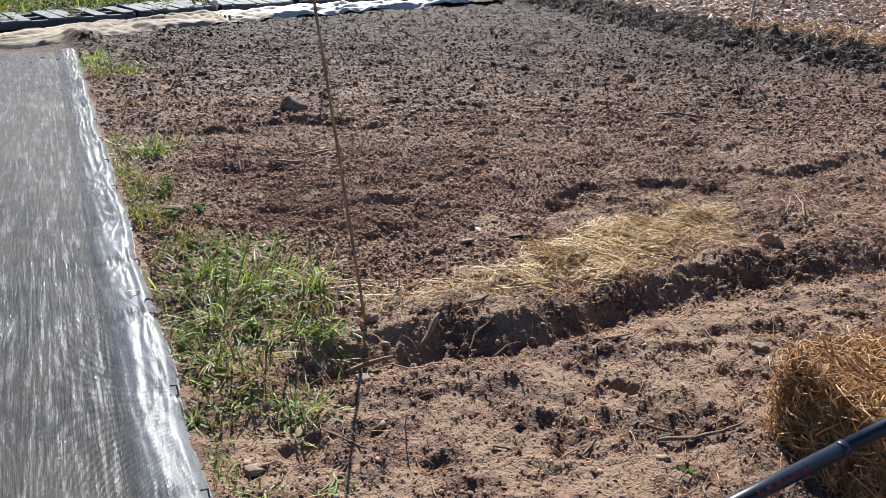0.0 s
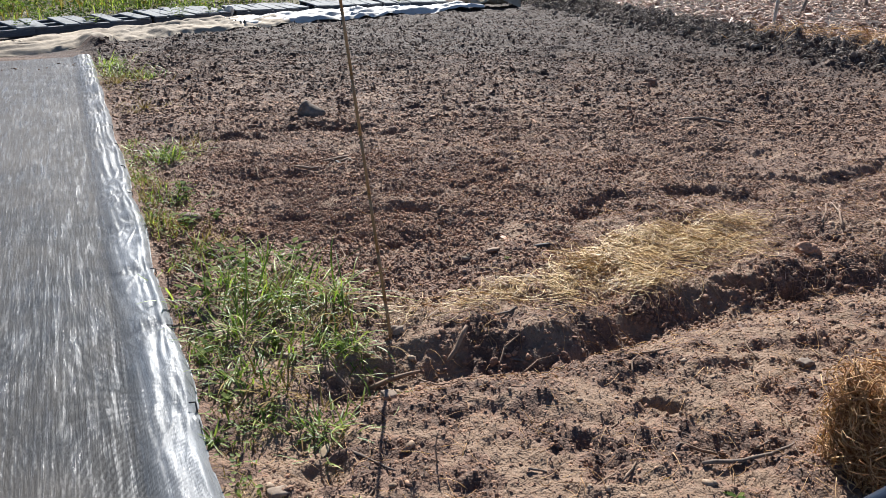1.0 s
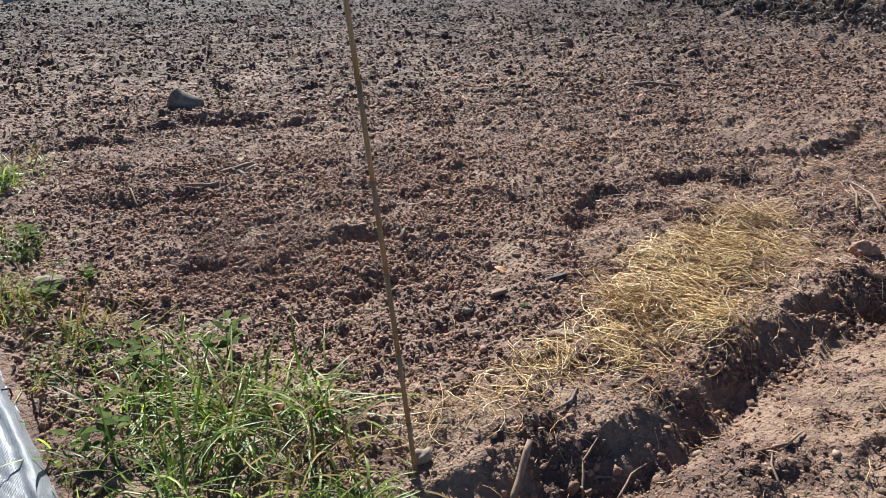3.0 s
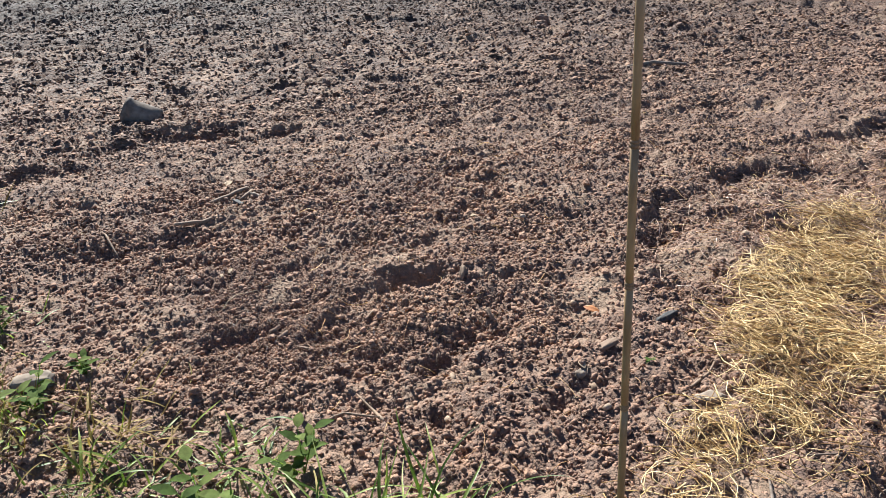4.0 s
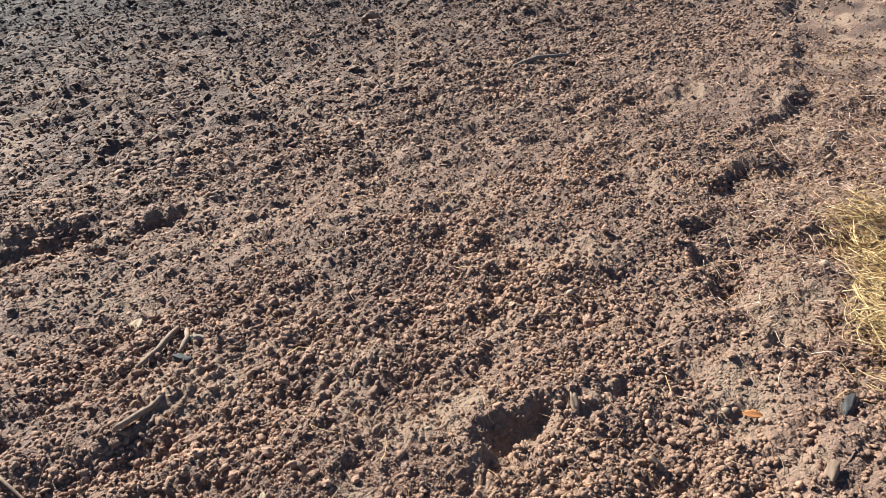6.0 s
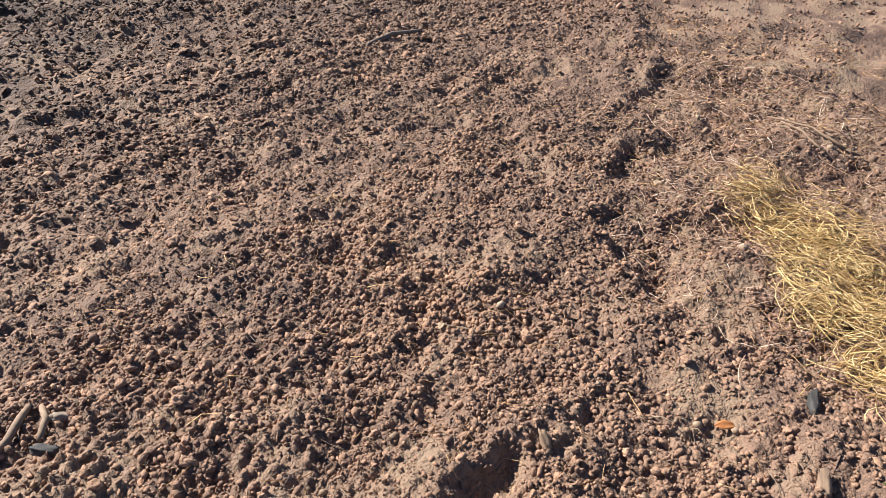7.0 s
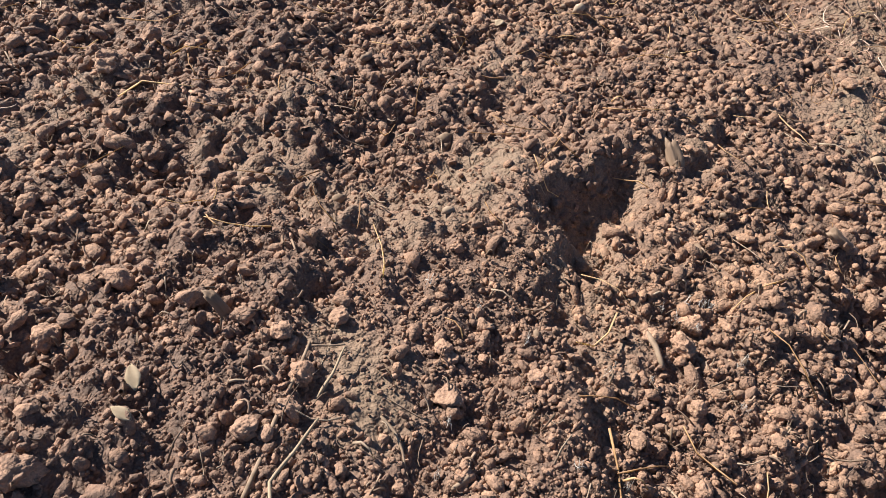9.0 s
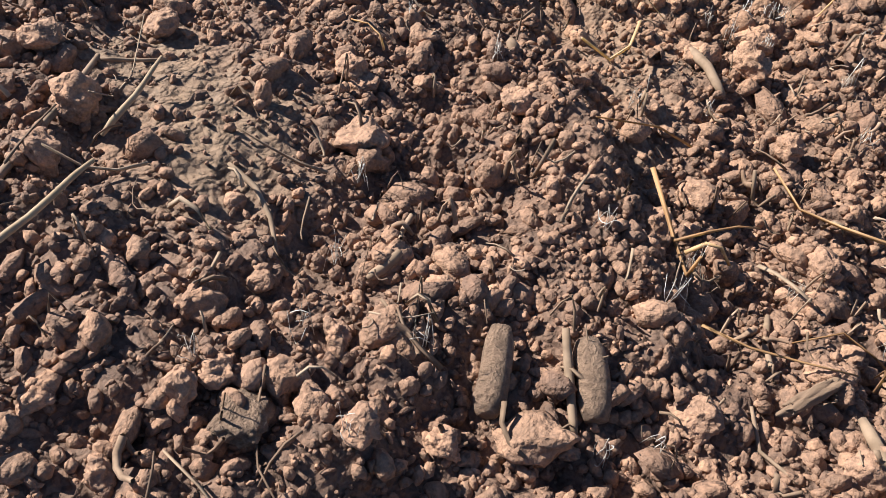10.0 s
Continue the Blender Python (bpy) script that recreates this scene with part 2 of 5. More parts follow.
M_DEBRIS = fibre_material("dusty_root", (0.13, 0.08, 0.052), (0.22, 0.14, 0.092), (0.34, 0.235, 0.16), 0.85, 0, 240)
M_HAIR = fibre_material("pale_root_hair", (0.42, 0.36, 0.30), (0.58, 0.53, 0.47), (0.72, 0.69, 0.64), 0.5)
M_DARKWOOD = fibre_material("dark_rotten_wood", (0.065, 0.05, 0.041), (0.145, 0.11, 0.086), (0.27, 0.22, 0.178), 0.8, 0, 80)
M_BAMBOO = plain_material("bamboo", (0.20, 0.12, 0.05), (0.38, 0.245, 0.11), 0.5, 60, 0.3, 0.001, stretch=(1, 1, 0.08))
M_NODE = plain_material("bamboo_node", (0.15, 0.09, 0.045), (0.28, 0.17, 0.08), 0.6, 90, 0.3, 0.001)
M_PLANK = plain_material("grey_weathered_plank", (0.10, 0.105, 0.112), (0.235, 0.245, 0.255), 0.85, 14, 0.5, 0.006, stretch=(6, 1, 6))
# dark and bluish: on pallet bearers this carries the shadow under the slats
M_FRAME = plain_material("dark_bluish_timber", (0.045, 0.05, 0.06), (0.11, 0.11, 0.12), 0.8, 12, 0.4, 0.005, stretch=(1, 6, 6))
M_BURLAP = plain_material("brown_cloth", (0.20, 0.155, 0.11), (0.45, 0.37, 0.27), 0.85, 9, 0.5, 0.02)
M_WHITE = plain_material("white_sheet", (0.40, 0.385, 0.36), (0.58, 0.56, 0.535), 0.6, 8, 0.4, 0.015)
M_TARP = weave_material()
M_PIN = plain_material("dark_pin", (0.02, 0.02, 0.022), (0.06, 0.06, 0.06), 0.6, 60)
M_POST = plain_material("pale_post", (0.42, 0.36, 0.29), (0.62, 0.55, 0.46), 0.7, 30, 0.3, 0.003, stretch=(1, 1, 0.1))
M_CUP = plain_material("dirty_grey_plastic", (0.10, 0.08, 0.066), (0.27, 0.22, 0.18), 0.9, 26, 0.6, 0.004, spec=0.15)
M_PIPE = plain_material("navy_painted_tube", (0.010, 0.014, 0.026), (0.024, 0.032, 0.054), 0.38, 30, 0.12, 0.001, spec=0.3)
M_STRIPE = plain_material("pale_stripe", (0.42, 0.43, 0.46), (0.55, 0.56, 0.6), 0.4, 30, 0.1, 0.001)
M_PINK = plain_material("faded_red_print", (0.24, 0.06, 0.10), (0.34, 0.10, 0.15), 0.45, 40, 0.1, 0.001)
M_LEAF = plain_material("dry_orange_leaf", (0.34, 0.12, 0.035), (0.55, 0.24, 0.08), 0.55, 50, 0.4, 0.001)
M_PALELEAF = plain_material("pale_dry_leaf", (0.28, 0.205, 0.13), (0.44, 0.34, 0.23), 0.8, 60, 0.4, 0.001, spec=0.15)
M_STONE = plain_material("pale_stone", (0.20, 0.15, 0.115), (0.34, 0.28, 0.22), 0.9, 40, 0.5, 0.003, spec=0.2)
M_WOOD = plain_material("broken_wood", (0.16, 0.10, 0.065), (0.31, 0.21, 0.135), 0.8, 70, 0.6, 0.003, stretch=(1, 0.12, 1))
M_ROOT = plain_material("soil_covered_root", (0.19, 0.122, 0.082), (0.37, 0.245, 0.165), 0.9, 300, 1.0, 0.005)
M_CHAR = plain_material("charred_wood", (0.012, 0.011, 0.011), (0.07, 0.06, 0.055), 0.75, 60, 0.6, 0.003, stretch=(1, 0.15, 1))


# ---- mesh helpers ----
def mesh_np(name, verts, faces, smooth=True):
    """faces: arrays (n, 3) or (n, 4) of vertex numbers."""
    me = bpy.data.meshes.new(name)
    faces = [np.asarray(f, np.int32) for f in (faces if isinstance(faces, list) else [faces]) if len(f)]
    me.vertices.add(len(verts))
    me.vertices.foreach_set("co", np.asarray(verts, np.float32).ravel())
    loops = np.concatenate([f.ravel() for f in faces])
    sizes = np.concatenate([np.full(len(f), f.shape[1], np.int32) for f in faces])
    me.loops.add(len(loops))
    me.loops.foreach_set("vertex_index", loops)
    me.polygons.add(len(sizes))
    me.polygons.foreach_set("loop_start", np.concatenate([[0], np.cumsum(sizes)[:-1]]).astype(np.int32))
    me.polygons.foreach_set("use_smooth", np.full(len(sizes), smooth))
    me.update()
    return me


def put(name, me, mat, parent=None, label="", category="", group="", kind=""):
    """One mesh object, at top level or as a part."""
    if not me.materials:
        me.materials.append(mat)
    ob = new(name, me)
    ob.parent = parent
    return tagged(ob, label, category, group, kind)


def part(name, bm, mat, parent, label="", smooth=True):
    me = bpy.data.meshes.new(name)
    for f in bm.faces:
        f.smooth = smooth
    bm.to_mesh(me)
    bm.free()
    return put(name, me, mat, parent, label)


rng = np.random.default_rng(7)


def hash2(ix, iy, seed):
    h = (ix.astype(np.int64) * 374761393 + iy.astype(np.int64) * 668265263 + seed * 974634777) & 0x7FFFFFFF
    h = ((h ^ (h >> 13)) * 1274126177) & 0x7FFFFFFF
    return ((h ^ (h >> 16)) & 0xFFFFFF) / float(0xFFFFFF)


def noise2(x, y, scale, seed):
    """Gradient noise, about -0.7 to 0.7, of that wavelength in metres."""
    x, y = np.asarray(x, float) / scale, np.asarray(y, float) / scale
    ix, iy = np.floor(x), np.floor(y)
    fx, fy = x - ix, y - iy
    ux, uy = fx * fx * fx * (fx * (fx * 6 - 15) + 10), fy * fy * fy * (fy * (fy * 6 - 15) + 10)
    out = 0
    for dx in (0, 1):
        for dy in (0, 1):
            a = hash2(ix + dx, iy + dy, seed) * 2 * np.pi
            g = np.cos(a) * (fx - dx) + np.sin(a) * (fy - dy)
            out = out + g * (ux if dx else 1 - ux) * (uy if dy else 1 - uy)
    return out * 1.4


def lumps(x, y, scale, seed):
    """Rounded lumps on a jittered lattice: 0 between them, 1 on top."""
    x, y = np.asarray(x, float) / scale, np.asarray(y, float) / scale
    ix, iy = np.floor(x), np.floor(y)
    best = np.zeros_like(x)
    for dx in (-1, 0, 1):
        for dy in (-1, 0, 1):
            cx, cy = ix + dx, iy + dy
            px, py = cx + hash2(cx, cy, seed), cy + hash2(cx, cy, seed + 1)
            r = 0.25 + 0.5 * hash2(cx, cy, seed + 2)
            d2 = ((x - px) ** 2 + (y - py) ** 2) / (r * r)
            best = np.maximum(best, np.clip(1 - d2, 0, 1) * r * 1.33)
    return best


def smooth01(t):
    t = np.clip(t, 0, 1)
    return t * t * (3 - 2 * t)


# ---- ground ----
BANK_X = (-0.6, -0.27, -0.03, 0.29, 0.54, 0.98, 1.44, 1.93, 2.3, 3.0)
BANK_Y = (2.50, 2.69, 2.79, 2.82, 2.95, 3.24, 3.46, 3.62, 3.70, 3.95)
STEP_X = (0.45, 0.66, 0.95, 1.27, 1.98, 2.51, 3.09, 4.22, 6.0)
STEP_Y = (4.10, 4.24, 4.40, 4.47, 4.72, 4.87, 5.22, 5.93, 7.0)
RIDGE_X = (0.7, 1.25, 1.9, 2.6, 3.15, 3.55, 4.05, 4.45, 4.9, 6.5)
RIDGE_Y = (16.0, 15.1, 13.9, 12.2, 11.3, 10.3, 9.7, 8.9, 8.3, 6.6)


def ridge_side(x, y):
    """Metres behind the dark border's middle line."""
    return (x - np.interp(-y, [-v for v in RIDGE_Y], RIDGE_X)) * 0.75


def tilled(x, y):
    """1 on the tilled field, 0 on the trodden strip and path in front of it."""
    j = 0.15 * noise2(x, y, 0.26, 31) + 0.05 * noise2(x, y, 0.09, 32)
    return smooth01((y - np.interp(x, STEP_X, STEP_Y) + j) / 0.11) * smooth01((x - 0.35) / 0.3) + smooth01((0.65 - x) / 0.3) * smooth01((y - 2.85) / 0.5)


TARP_O, TARP_U = Vector((-0.62, 1.73, 0)), Vector((-0.4497, 0.8932, 0))


def off_tarp(x, y):
    s = (x - TARP_O.x) * 0.8932 + (y - TARP_O.y) * 0.4497
    return (s > 0.03) * 1.0


PITS = [  # x, y, rx, ry, depth, turn: hollows and footprints
    (-0.28, 4.115, 0.115, 0.045, 0.036, -0.1), (-0.37, 4.085, 0.07, 0.034, 0.022, 0.45), (-0.92, 3.92, 0.10, 0.04, 0.018, 0.2), (-0.335, 3.65, 0.09, 0.05, 0.02, 0.3), (-0.62, 3.72, 0.14, 0.07, 0.02, 0.1), (0.70, 4.15, 0.11, 0.07, 0.025, 0.7),
    (0.53, 3.90, 0.045, 0.035, 0.025, 0.3), (0.60, 4.02, 0.04, 0.035, 0.022, 0.3), (0.69, 2.36, 0.085, 0.026, 0.045, -0.3),
    (-0.98, 5.85, 0.35, 0.12, 0.018, 0.2), (-1.7, 5.5, 0.5, 0.1, 0.022, 0.15), (-0.45, 3.42, 0.09, 0.05, 0.03, 0.2), (-0.12, 3.36, 0.06, 0.04, 0.018, 0.6),
    (0.10, 3.30, 0.05, 0.04, 0.015, 0.2), (1.52, 3.33, 0.07, 0.06, 0.06, 0.0), (1.27, 3.36, 0.10, 0.05, 0.05, 0.2), (-0.62, 5.72, 0.2, 0.07, 0.03, 0.3),
    (-0.9, 3.9, 0.2, 0.07, 0.010, 0.15), (-0.2, 3.75, 0.12, 0.06, 0.025, 0.1), (0.48, 3.29, 0.05, 0.045, 0.025, 0.0), (1.0, 2.62, 0.12, 0.05, 0.03, 0.4),
    (-0.40, 1.98, 0.09, 0.06, 0.03, 0.1), (0.4, 2.15, 0.12, 0.05, 0.012, 0.3), (0.87, 2.15, 0.14, 0.05, 0.012, 0.25)]
FLATS = [(-0.76, 4.105, 0.06, 0.065), (-0.705, 4.165, 0.055, 0.06), (0.327, 4.731, 0.05, 0.16), (0.27, 3.94, 0.07, 0.08), (-0.404, 5.69, 0.16, 0.05), (-0.27, 4.11, 0.13, 0.05), (-0.31, 4.25, 0.08, 0.06), (0.30, 3.80, 0.12, 0.08)]  # trodden bare spots
MOUNDS = [  # x, y, rx, ry, height
    (0.15, 2.42, 0.28, 0.10, 0.035), (0.75, 2.62, 0.35, 0.09, 0.03), (1.4, 2.85, 0.3, 0.1, 0.03), (-1.1, 6.1, 0.3, 0.15, 0.04),
    (-0.31, 4.23, 0.12, 0.055, 0.02), (-0.45, 5.75, 0.3, 0.12, 0.03), (-1.15, 4.75, 0.4, 0.1, 0.03), (-0.35, 4.15, 0.5, 0.08, 0.015), (-0.95, 2.95, 0.3, 0.35, 0.03)]
MOUNDS += [(-4.5, 9.55, 0.3, 0.25, 0.12), (-0.78, 4.24, 0.24, 0.28, 0.036), (-0.28, 2.76, 0.16, 0.12, -0.045), (-0.33, 3.62, 0.28, 0.14, -0.032), (0.2, 3.8, 0.12, 0.10, -0.03), (-1.3, 4.65, 0.2, 0.3, -0.028), (2.02, 4.09, 0.3, 0.2, 0.06),
           (0.86, 4.05, 0.15, 0.12, 0.025), (0.55, 4.75, 0.22, 0.3, 0.022), (-0.5, 2.1, 0.2, 0.2, -0.03), (-0.12, 3.83, 0.1, 0.08, -0.02), (-0.22, 4.57, 0.09, 0.07, -0.02), (1.8, 7.8, 0.4, 0.4, -0.03), (0.06, 7.04, 0.3, 0.3, -0.035)]


RIDGES = [  # from, to, height
    (-0.64, 4.325, -0.85, 4.135, 0.012), (-0.53, 4.045, -0.72, 3.875, 0.024), (-0.95, 5.02, -0.50, 5.10, 0.02)]


def patchy(x, y):
    """Trodden bare patches between rougher ones."""
    return smooth01(0.45 + 1.7 * noise2(x, y * 1.5, 0.34, 41) + 1.3 * noise2(x, y * 1.4, 0.12, 43))


def height(x, y, fine=True):
    x, y = np.asarray(x, float), np.asarray(y, float)
    till = np.clip(tilled(x, y), 0, 1)
    near = smooth01((16 - np.hypot(x, y - 4)) / 4)
    h = 0.022 * noise2(x, y, 1.1, 1) + 0.018 * noise2(x, y + 0.3 * x, 0.42, 2)
    calm = 1 - 0.6 * np.exp(-((x + 0.75) / 0.3) ** 4 - ((y - 4.05) / 0.25) ** 4)
    h += calm * (0.010 + 0.012 * till) * noise2(x, y * 1.7, 0.19, 3)
    # rows left by raking, across the view
    h += calm * 0.010 * till * noise2(x * 0.35 + y * 0.1, y, 0.30, 4)
    # tilled field stands over the trodden strip
    h += 0.055 * (0.5 + 0.5 * smooth01(0.5 + 2.5 * noise2(x, y, 0.45, 34))) * (till - 1) * smooth01((y - np.interp(x, BANK_X, BANK_Y) + 0.3) / 0.3) * smooth01((x - 0.3) / 0.4)
    # bank, furrow and path
    d = y - np.interp(x, BANK_X, BANK_Y) + 0.05 * noise2(x, y, 0.4, 5) + 0.015 * noise2(x, y, 0.1, 6)
    along = smooth01((x + 0.62) / 0.3) * smooth01((2.6 - x) / 0.5)
    face = smooth01((0.02 - d) / 0.22)
    h -= along * (0.108 * face - 0.062 * smooth01((-d - 0.17) / 0.22))
    h -= (1 - along) * 0.05 * smooth01(-d / 0.5)
    h += 0.015 * along * np.exp(-((d - 0.06) / 0.09) ** 2)
    wu, wv = 0.45 * noise2(x, y, 0.07, 26), 0.45 * noise2(x, y, 0.07, 27)
    for px, py, rx, ry, dep, turn in PITS:
        c, s = math.cos(turn), math.sin(turn)
        u, v = ((x - px) * c + (y - py) * s) / rx + wu, (-(x - px) * s + (y - py) * c) / ry + wv
        q = u * u + v * v
        h -= dep * np.exp(-q ** 2) - 0.25 * dep * np.exp(-((np.sqrt(q) - 1.35) / 0.3) ** 2)
    for px, py, rx, ry, up in MOUNDS:
        h += up * np.exp(-((x - px) / rx) ** 2 - ((y - py) / ry) ** 2)
    # low ridges of pushed-up soil, steep on the side away from the sun
    for ax, ay, bx, by, up in RIDGES:
        long = math.hypot(bx - ax, by - ay)
        tx, ty = (bx - ax) / long, (by - ay) / long
        a = (x - ax) * tx + (y - ay) * ty
        across = (x - ax) * -ty + (y - ay) * tx + 0.025 * wu
        if tx > 0:
            across = -across
        h += up * smooth01((a + 0.03) / 0.06) * smooth01((long + 0.03 - a) / 0.06) * np.where(across > 0, np.exp(-(across / 0.016) ** 2), np.exp(-(across / 0.055) ** 2))
    # rows of small ridges left by the tines
    comb = smooth01((x + 1.15) / 0.15) * smooth01((-0.2 - x) / 0.2) * smooth01((y - 4.28) / 0.1) * smooth01((4.98 - y) / 0.15)
    h += comb * smooth01(0.55 + 1.6 * noise2(x, y, 0.22, 33)) * 0.0045 * np.sin(2 * math.pi * (y - 0.27 * x + 0.05 * wv) / 0.042)
    s = (x - TARP_O.x) * 0.8932 + (y - TARP_O.y) * 0.4497
    h = h * (0.15 + 0.85 * smooth01((s + 0.15) / 0.25)) - 0.012 * smooth01(-s / 0.1)
    # dark border and the mulched bed behind it
    r = ridge_side(x, y)
    right = smooth01((y - 6.2) / 1.0) * smooth01((17.5 - y) / 1.5)
    h += right * (0.17 * np.exp(-((r - 0.1) / 0.28) ** 2) + 0.11 * smooth01((r - 0.1) / 0.4))
    h += right * np.exp(-((r - 0.1) / 0.35) ** 2) * (0.09 * noise2(x, y, 0.22, 8) + 0.06 * noise2(x, y, 0.1, 9))
    if fine:
        amt = 0.65 + 0.35 * till
        smoothed = 1.0
        for px, py, rx, ry in FLATS:
            smoothed = smoothed - 0.8 * np.exp(-((x - px) / rx) ** 2 - ((y - py) / ry) ** 2)
        amt = amt * np.clip(smoothed, 0.1, 1)
        far = smooth01((y - 5.5) / 2)
        amt = amt * (1 - 0.45 * np.exp(-((x + 0.72) / 0.36) ** 4 - ((y - 4.03) / 0.26) ** 4))
        sheet = off_tarp(x, y)
        amt = amt * (0.15 + 0.85 * sheet)
        h += near * amt * ((0.014 + 0.020 * far) * (lumps(x, y, 0.11, 10) - 0.3) * smooth01(0.5 + 2 * noise2(x, y, 0.6, 19)) + (0.012 + 0.012 * far) * (lumps(x, y, 0.065, 11) - 0.3) * smooth01(0.6 + 2 * noise2(x, y, 0.5, 12)))
        h += near * amt * (0.014 * (lumps(x, y, 0.034, 13) - 0.3) + 0.009 * (lumps(x, y, 0.017, 15) - 0.3))
        rough = near * sheet * (1 - till) * (1 - patchy(x, y))
        h += rough * (0.015 * (lumps(x, y, 0.052, 28) - 0.3) + 0.008 * (lumps(x, y, 0.026, 29) - 0.3))
        # broken crust on the trodden ground
        h += near * sheet * (1 - till) * (1 - 0.5 * patchy(x, y)) * (0.020 * (0.3 - np.abs(noise2(x, y * 1.3, 0.17, 23))) + 0.014 * (0.3 - np.abs(noise2(x, y, 0.07, 24))) + 0.012 * noise2(x, y * 1.5, 0.28, 25))
        bank = along * np.exp(-((d + 0.09) / 0.11) ** 2)
        h += bank * (0.020 * (lumps(x, y, 0.12, 21) - 0.3) + 0.014 * (lumps(x, y, 0.055, 22) - 0.3))
        h += near * (0.004 * noise2(x, y, 0.03, 17) + 0.0025 * noise2(x, y, 0.014, 18))
    return h


def behind(x, y):
    """Past the pallets and the boards."""
    return smooth01((y - np.interp(x, (-9, -7, -5.4, -4.2, -3.2, -2.2, -0.4, 1.2, 12), (8.2, 10.6, 12.1, 13.3, 14.1, 14.7, 15.5, 19.4, 19.6))) / 0.4)


def lines(zones, far_lo, far_hi):
    """Grid lines: (from, to, spacing) zones, growing steps outside them."""
    out = []
    for a, b, s in zones:
        out += list(np.arange(a, b, s))
    v, s = zones[-1][1], zones[-1][2]
    while v < far_hi:
        out.append(v)
        s *= 1.09
        v += s
    v, s, lo = zones[0][0], zones[0][2], []
    while v > far_lo:
        s *= 1.09
        v -= s
        lo.append(v)
    return np.array(lo[::-1] + out)


def ground_grid(xs, ys, hole):
    """Places and quads of one grid, without the cells that lie wholly inside the hole."""
    x, y = np.meshgrid(xs, ys)
    i = np.arange(x.size).reshape(x.shape)
    q = np.stack([i[:-1, :-1], i[:-1, 1:], i[1:, 1:], i[1:, :-1]], -1)
    if hole:
        x0, x1, y0, y1 = hole
        inside = ((xs[:-1] > x0 + 0.01) & (xs[1:] < x1 - 0.03))[None] & ((ys[:-1] > y0 + 0.01) & (ys[1:] < y1 - 0.03))[:, None]
        q = q[~inside]
    return x.ravel(), y.ravel(), q.reshape(-1, 4)


# each finer grid fills the hole of the coarser one and laps a little under it
NESTS = [(-1.95, 2.9, 1.45, 6.7, 0.0135), (-1.2, 0.3, 3.55, 5.0, 0.0075), (-1.0, -0.38, 3.76, 4.38, 0.0042)]
FAR_X = lines([(-5.0, -1.9, 0.042), (-1.9, 2.9, 0.04), (2.9, 6.0, 0.042)], -400, 400)
FAR_Y = lines([(0.6, 6.7, 0.04), (6.7, 10.0, 0.026), (10.0, 16.5, 0.042)], -400, 600)
gx, gy, quads, count = [], [], [], 0
for k in range(4):
    xs, ys = (FAR_X, FAR_Y) if k == 0 else (np.arange(NESTS[k - 1][0], NESTS[k - 1][1], NESTS[k - 1][4]), np.arange(NESTS[k - 1][2], NESTS[k - 1][3], NESTS[k - 1][4]))
    px, py, q = ground_grid(xs, ys, NESTS[k][:4] if k < 3 else None)
    gx.append(px)
    gy.append(py)
    quads.append(q + count)
    count += len(px)
gx, gy, quads = np.concatenate(gx), np.concatenate(gy), np.concatenate(quads)
gz = height(gx, gy)
me = mesh_np("ground", np.stack([gx, gy, gz], -1), quads)
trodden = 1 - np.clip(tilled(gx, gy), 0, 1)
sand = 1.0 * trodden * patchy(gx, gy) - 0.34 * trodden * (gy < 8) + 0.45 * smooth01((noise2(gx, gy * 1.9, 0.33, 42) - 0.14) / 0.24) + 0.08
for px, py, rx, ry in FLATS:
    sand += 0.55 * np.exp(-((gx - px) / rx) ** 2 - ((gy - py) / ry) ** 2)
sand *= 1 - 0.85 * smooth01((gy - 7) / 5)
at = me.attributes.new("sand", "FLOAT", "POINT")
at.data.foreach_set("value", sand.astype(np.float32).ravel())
at = me.attributes.new("litter", "FLOAT", "POINT")
at.data.foreach_set("value", behind(gx, gy).astype(np.float32).ravel())
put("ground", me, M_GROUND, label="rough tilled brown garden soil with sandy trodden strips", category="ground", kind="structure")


# ---- scattered clods ----
def clod_base(level, seed):
    bm = bmesh.new()
    if level:
        bmesh.ops.create_icosphere(bm, subdivisions=level, radius=1)
    else:
        # a low crumb with no underside, to be half sunk
        rings = [[bm.verts.new((r * math.cos(g + turn), r * math.sin(g + turn), z)) for g in np.linspace(0, 2 * math.pi, 5, endpoint=False)] for r, z, turn in ((1, -0.5, 0), (0.85, 0.2, 0.6))]
        top = bm.verts.new((0, 0, 0.62))
        for j in range(5):
            a, b, c, d = rings[0][j], rings[0][(j + 1) % 5], rings[1][j], rings[1][(j + 1) % 5]
            bm.faces.new((a, b, c))
            bm.faces.new((b, d, c))
            bm.faces.new((c, d, top))
        bm.verts.index_update()
    off = Vector((seed * 7.1, seed * 3.3, seed * 5.7))
    rnd = random.Random(seed)
    cuts = [(Vector((rnd.gauss(0, 1), rnd.gauss(0, 1), rnd.gauss(0, 1))).normalized(), rnd.uniform(0.62, 0.92)) for _ in range(9)]
    for v in bm.verts:
        for d, c in cuts:
            v.co -= d * max(0, v.co.dot(d) - c)
        p = v.co.copy()
        k = 1.1 + 0.36 * noise.noise(p * 1.2 + off) + (0.22 * noise.noise(p * 2.6 + off) if level > 1 else 0.16 * noise.noise(p * 2 + off)) + (0.16 * noise.noise(p * 5 + off) + 0.10 * noise.noise(p * 10 + off) if level > 2 else 0) + (0.06 * noise.noise(p * 21 + off) if level > 3 else 0)
        v.co = p * k
    vs = np.array([v.co[:] for v in bm.verts])
    fs = np.array([[v.index for v in f.verts] for f in bm.faces])
    bm.free()
    return vs, fs


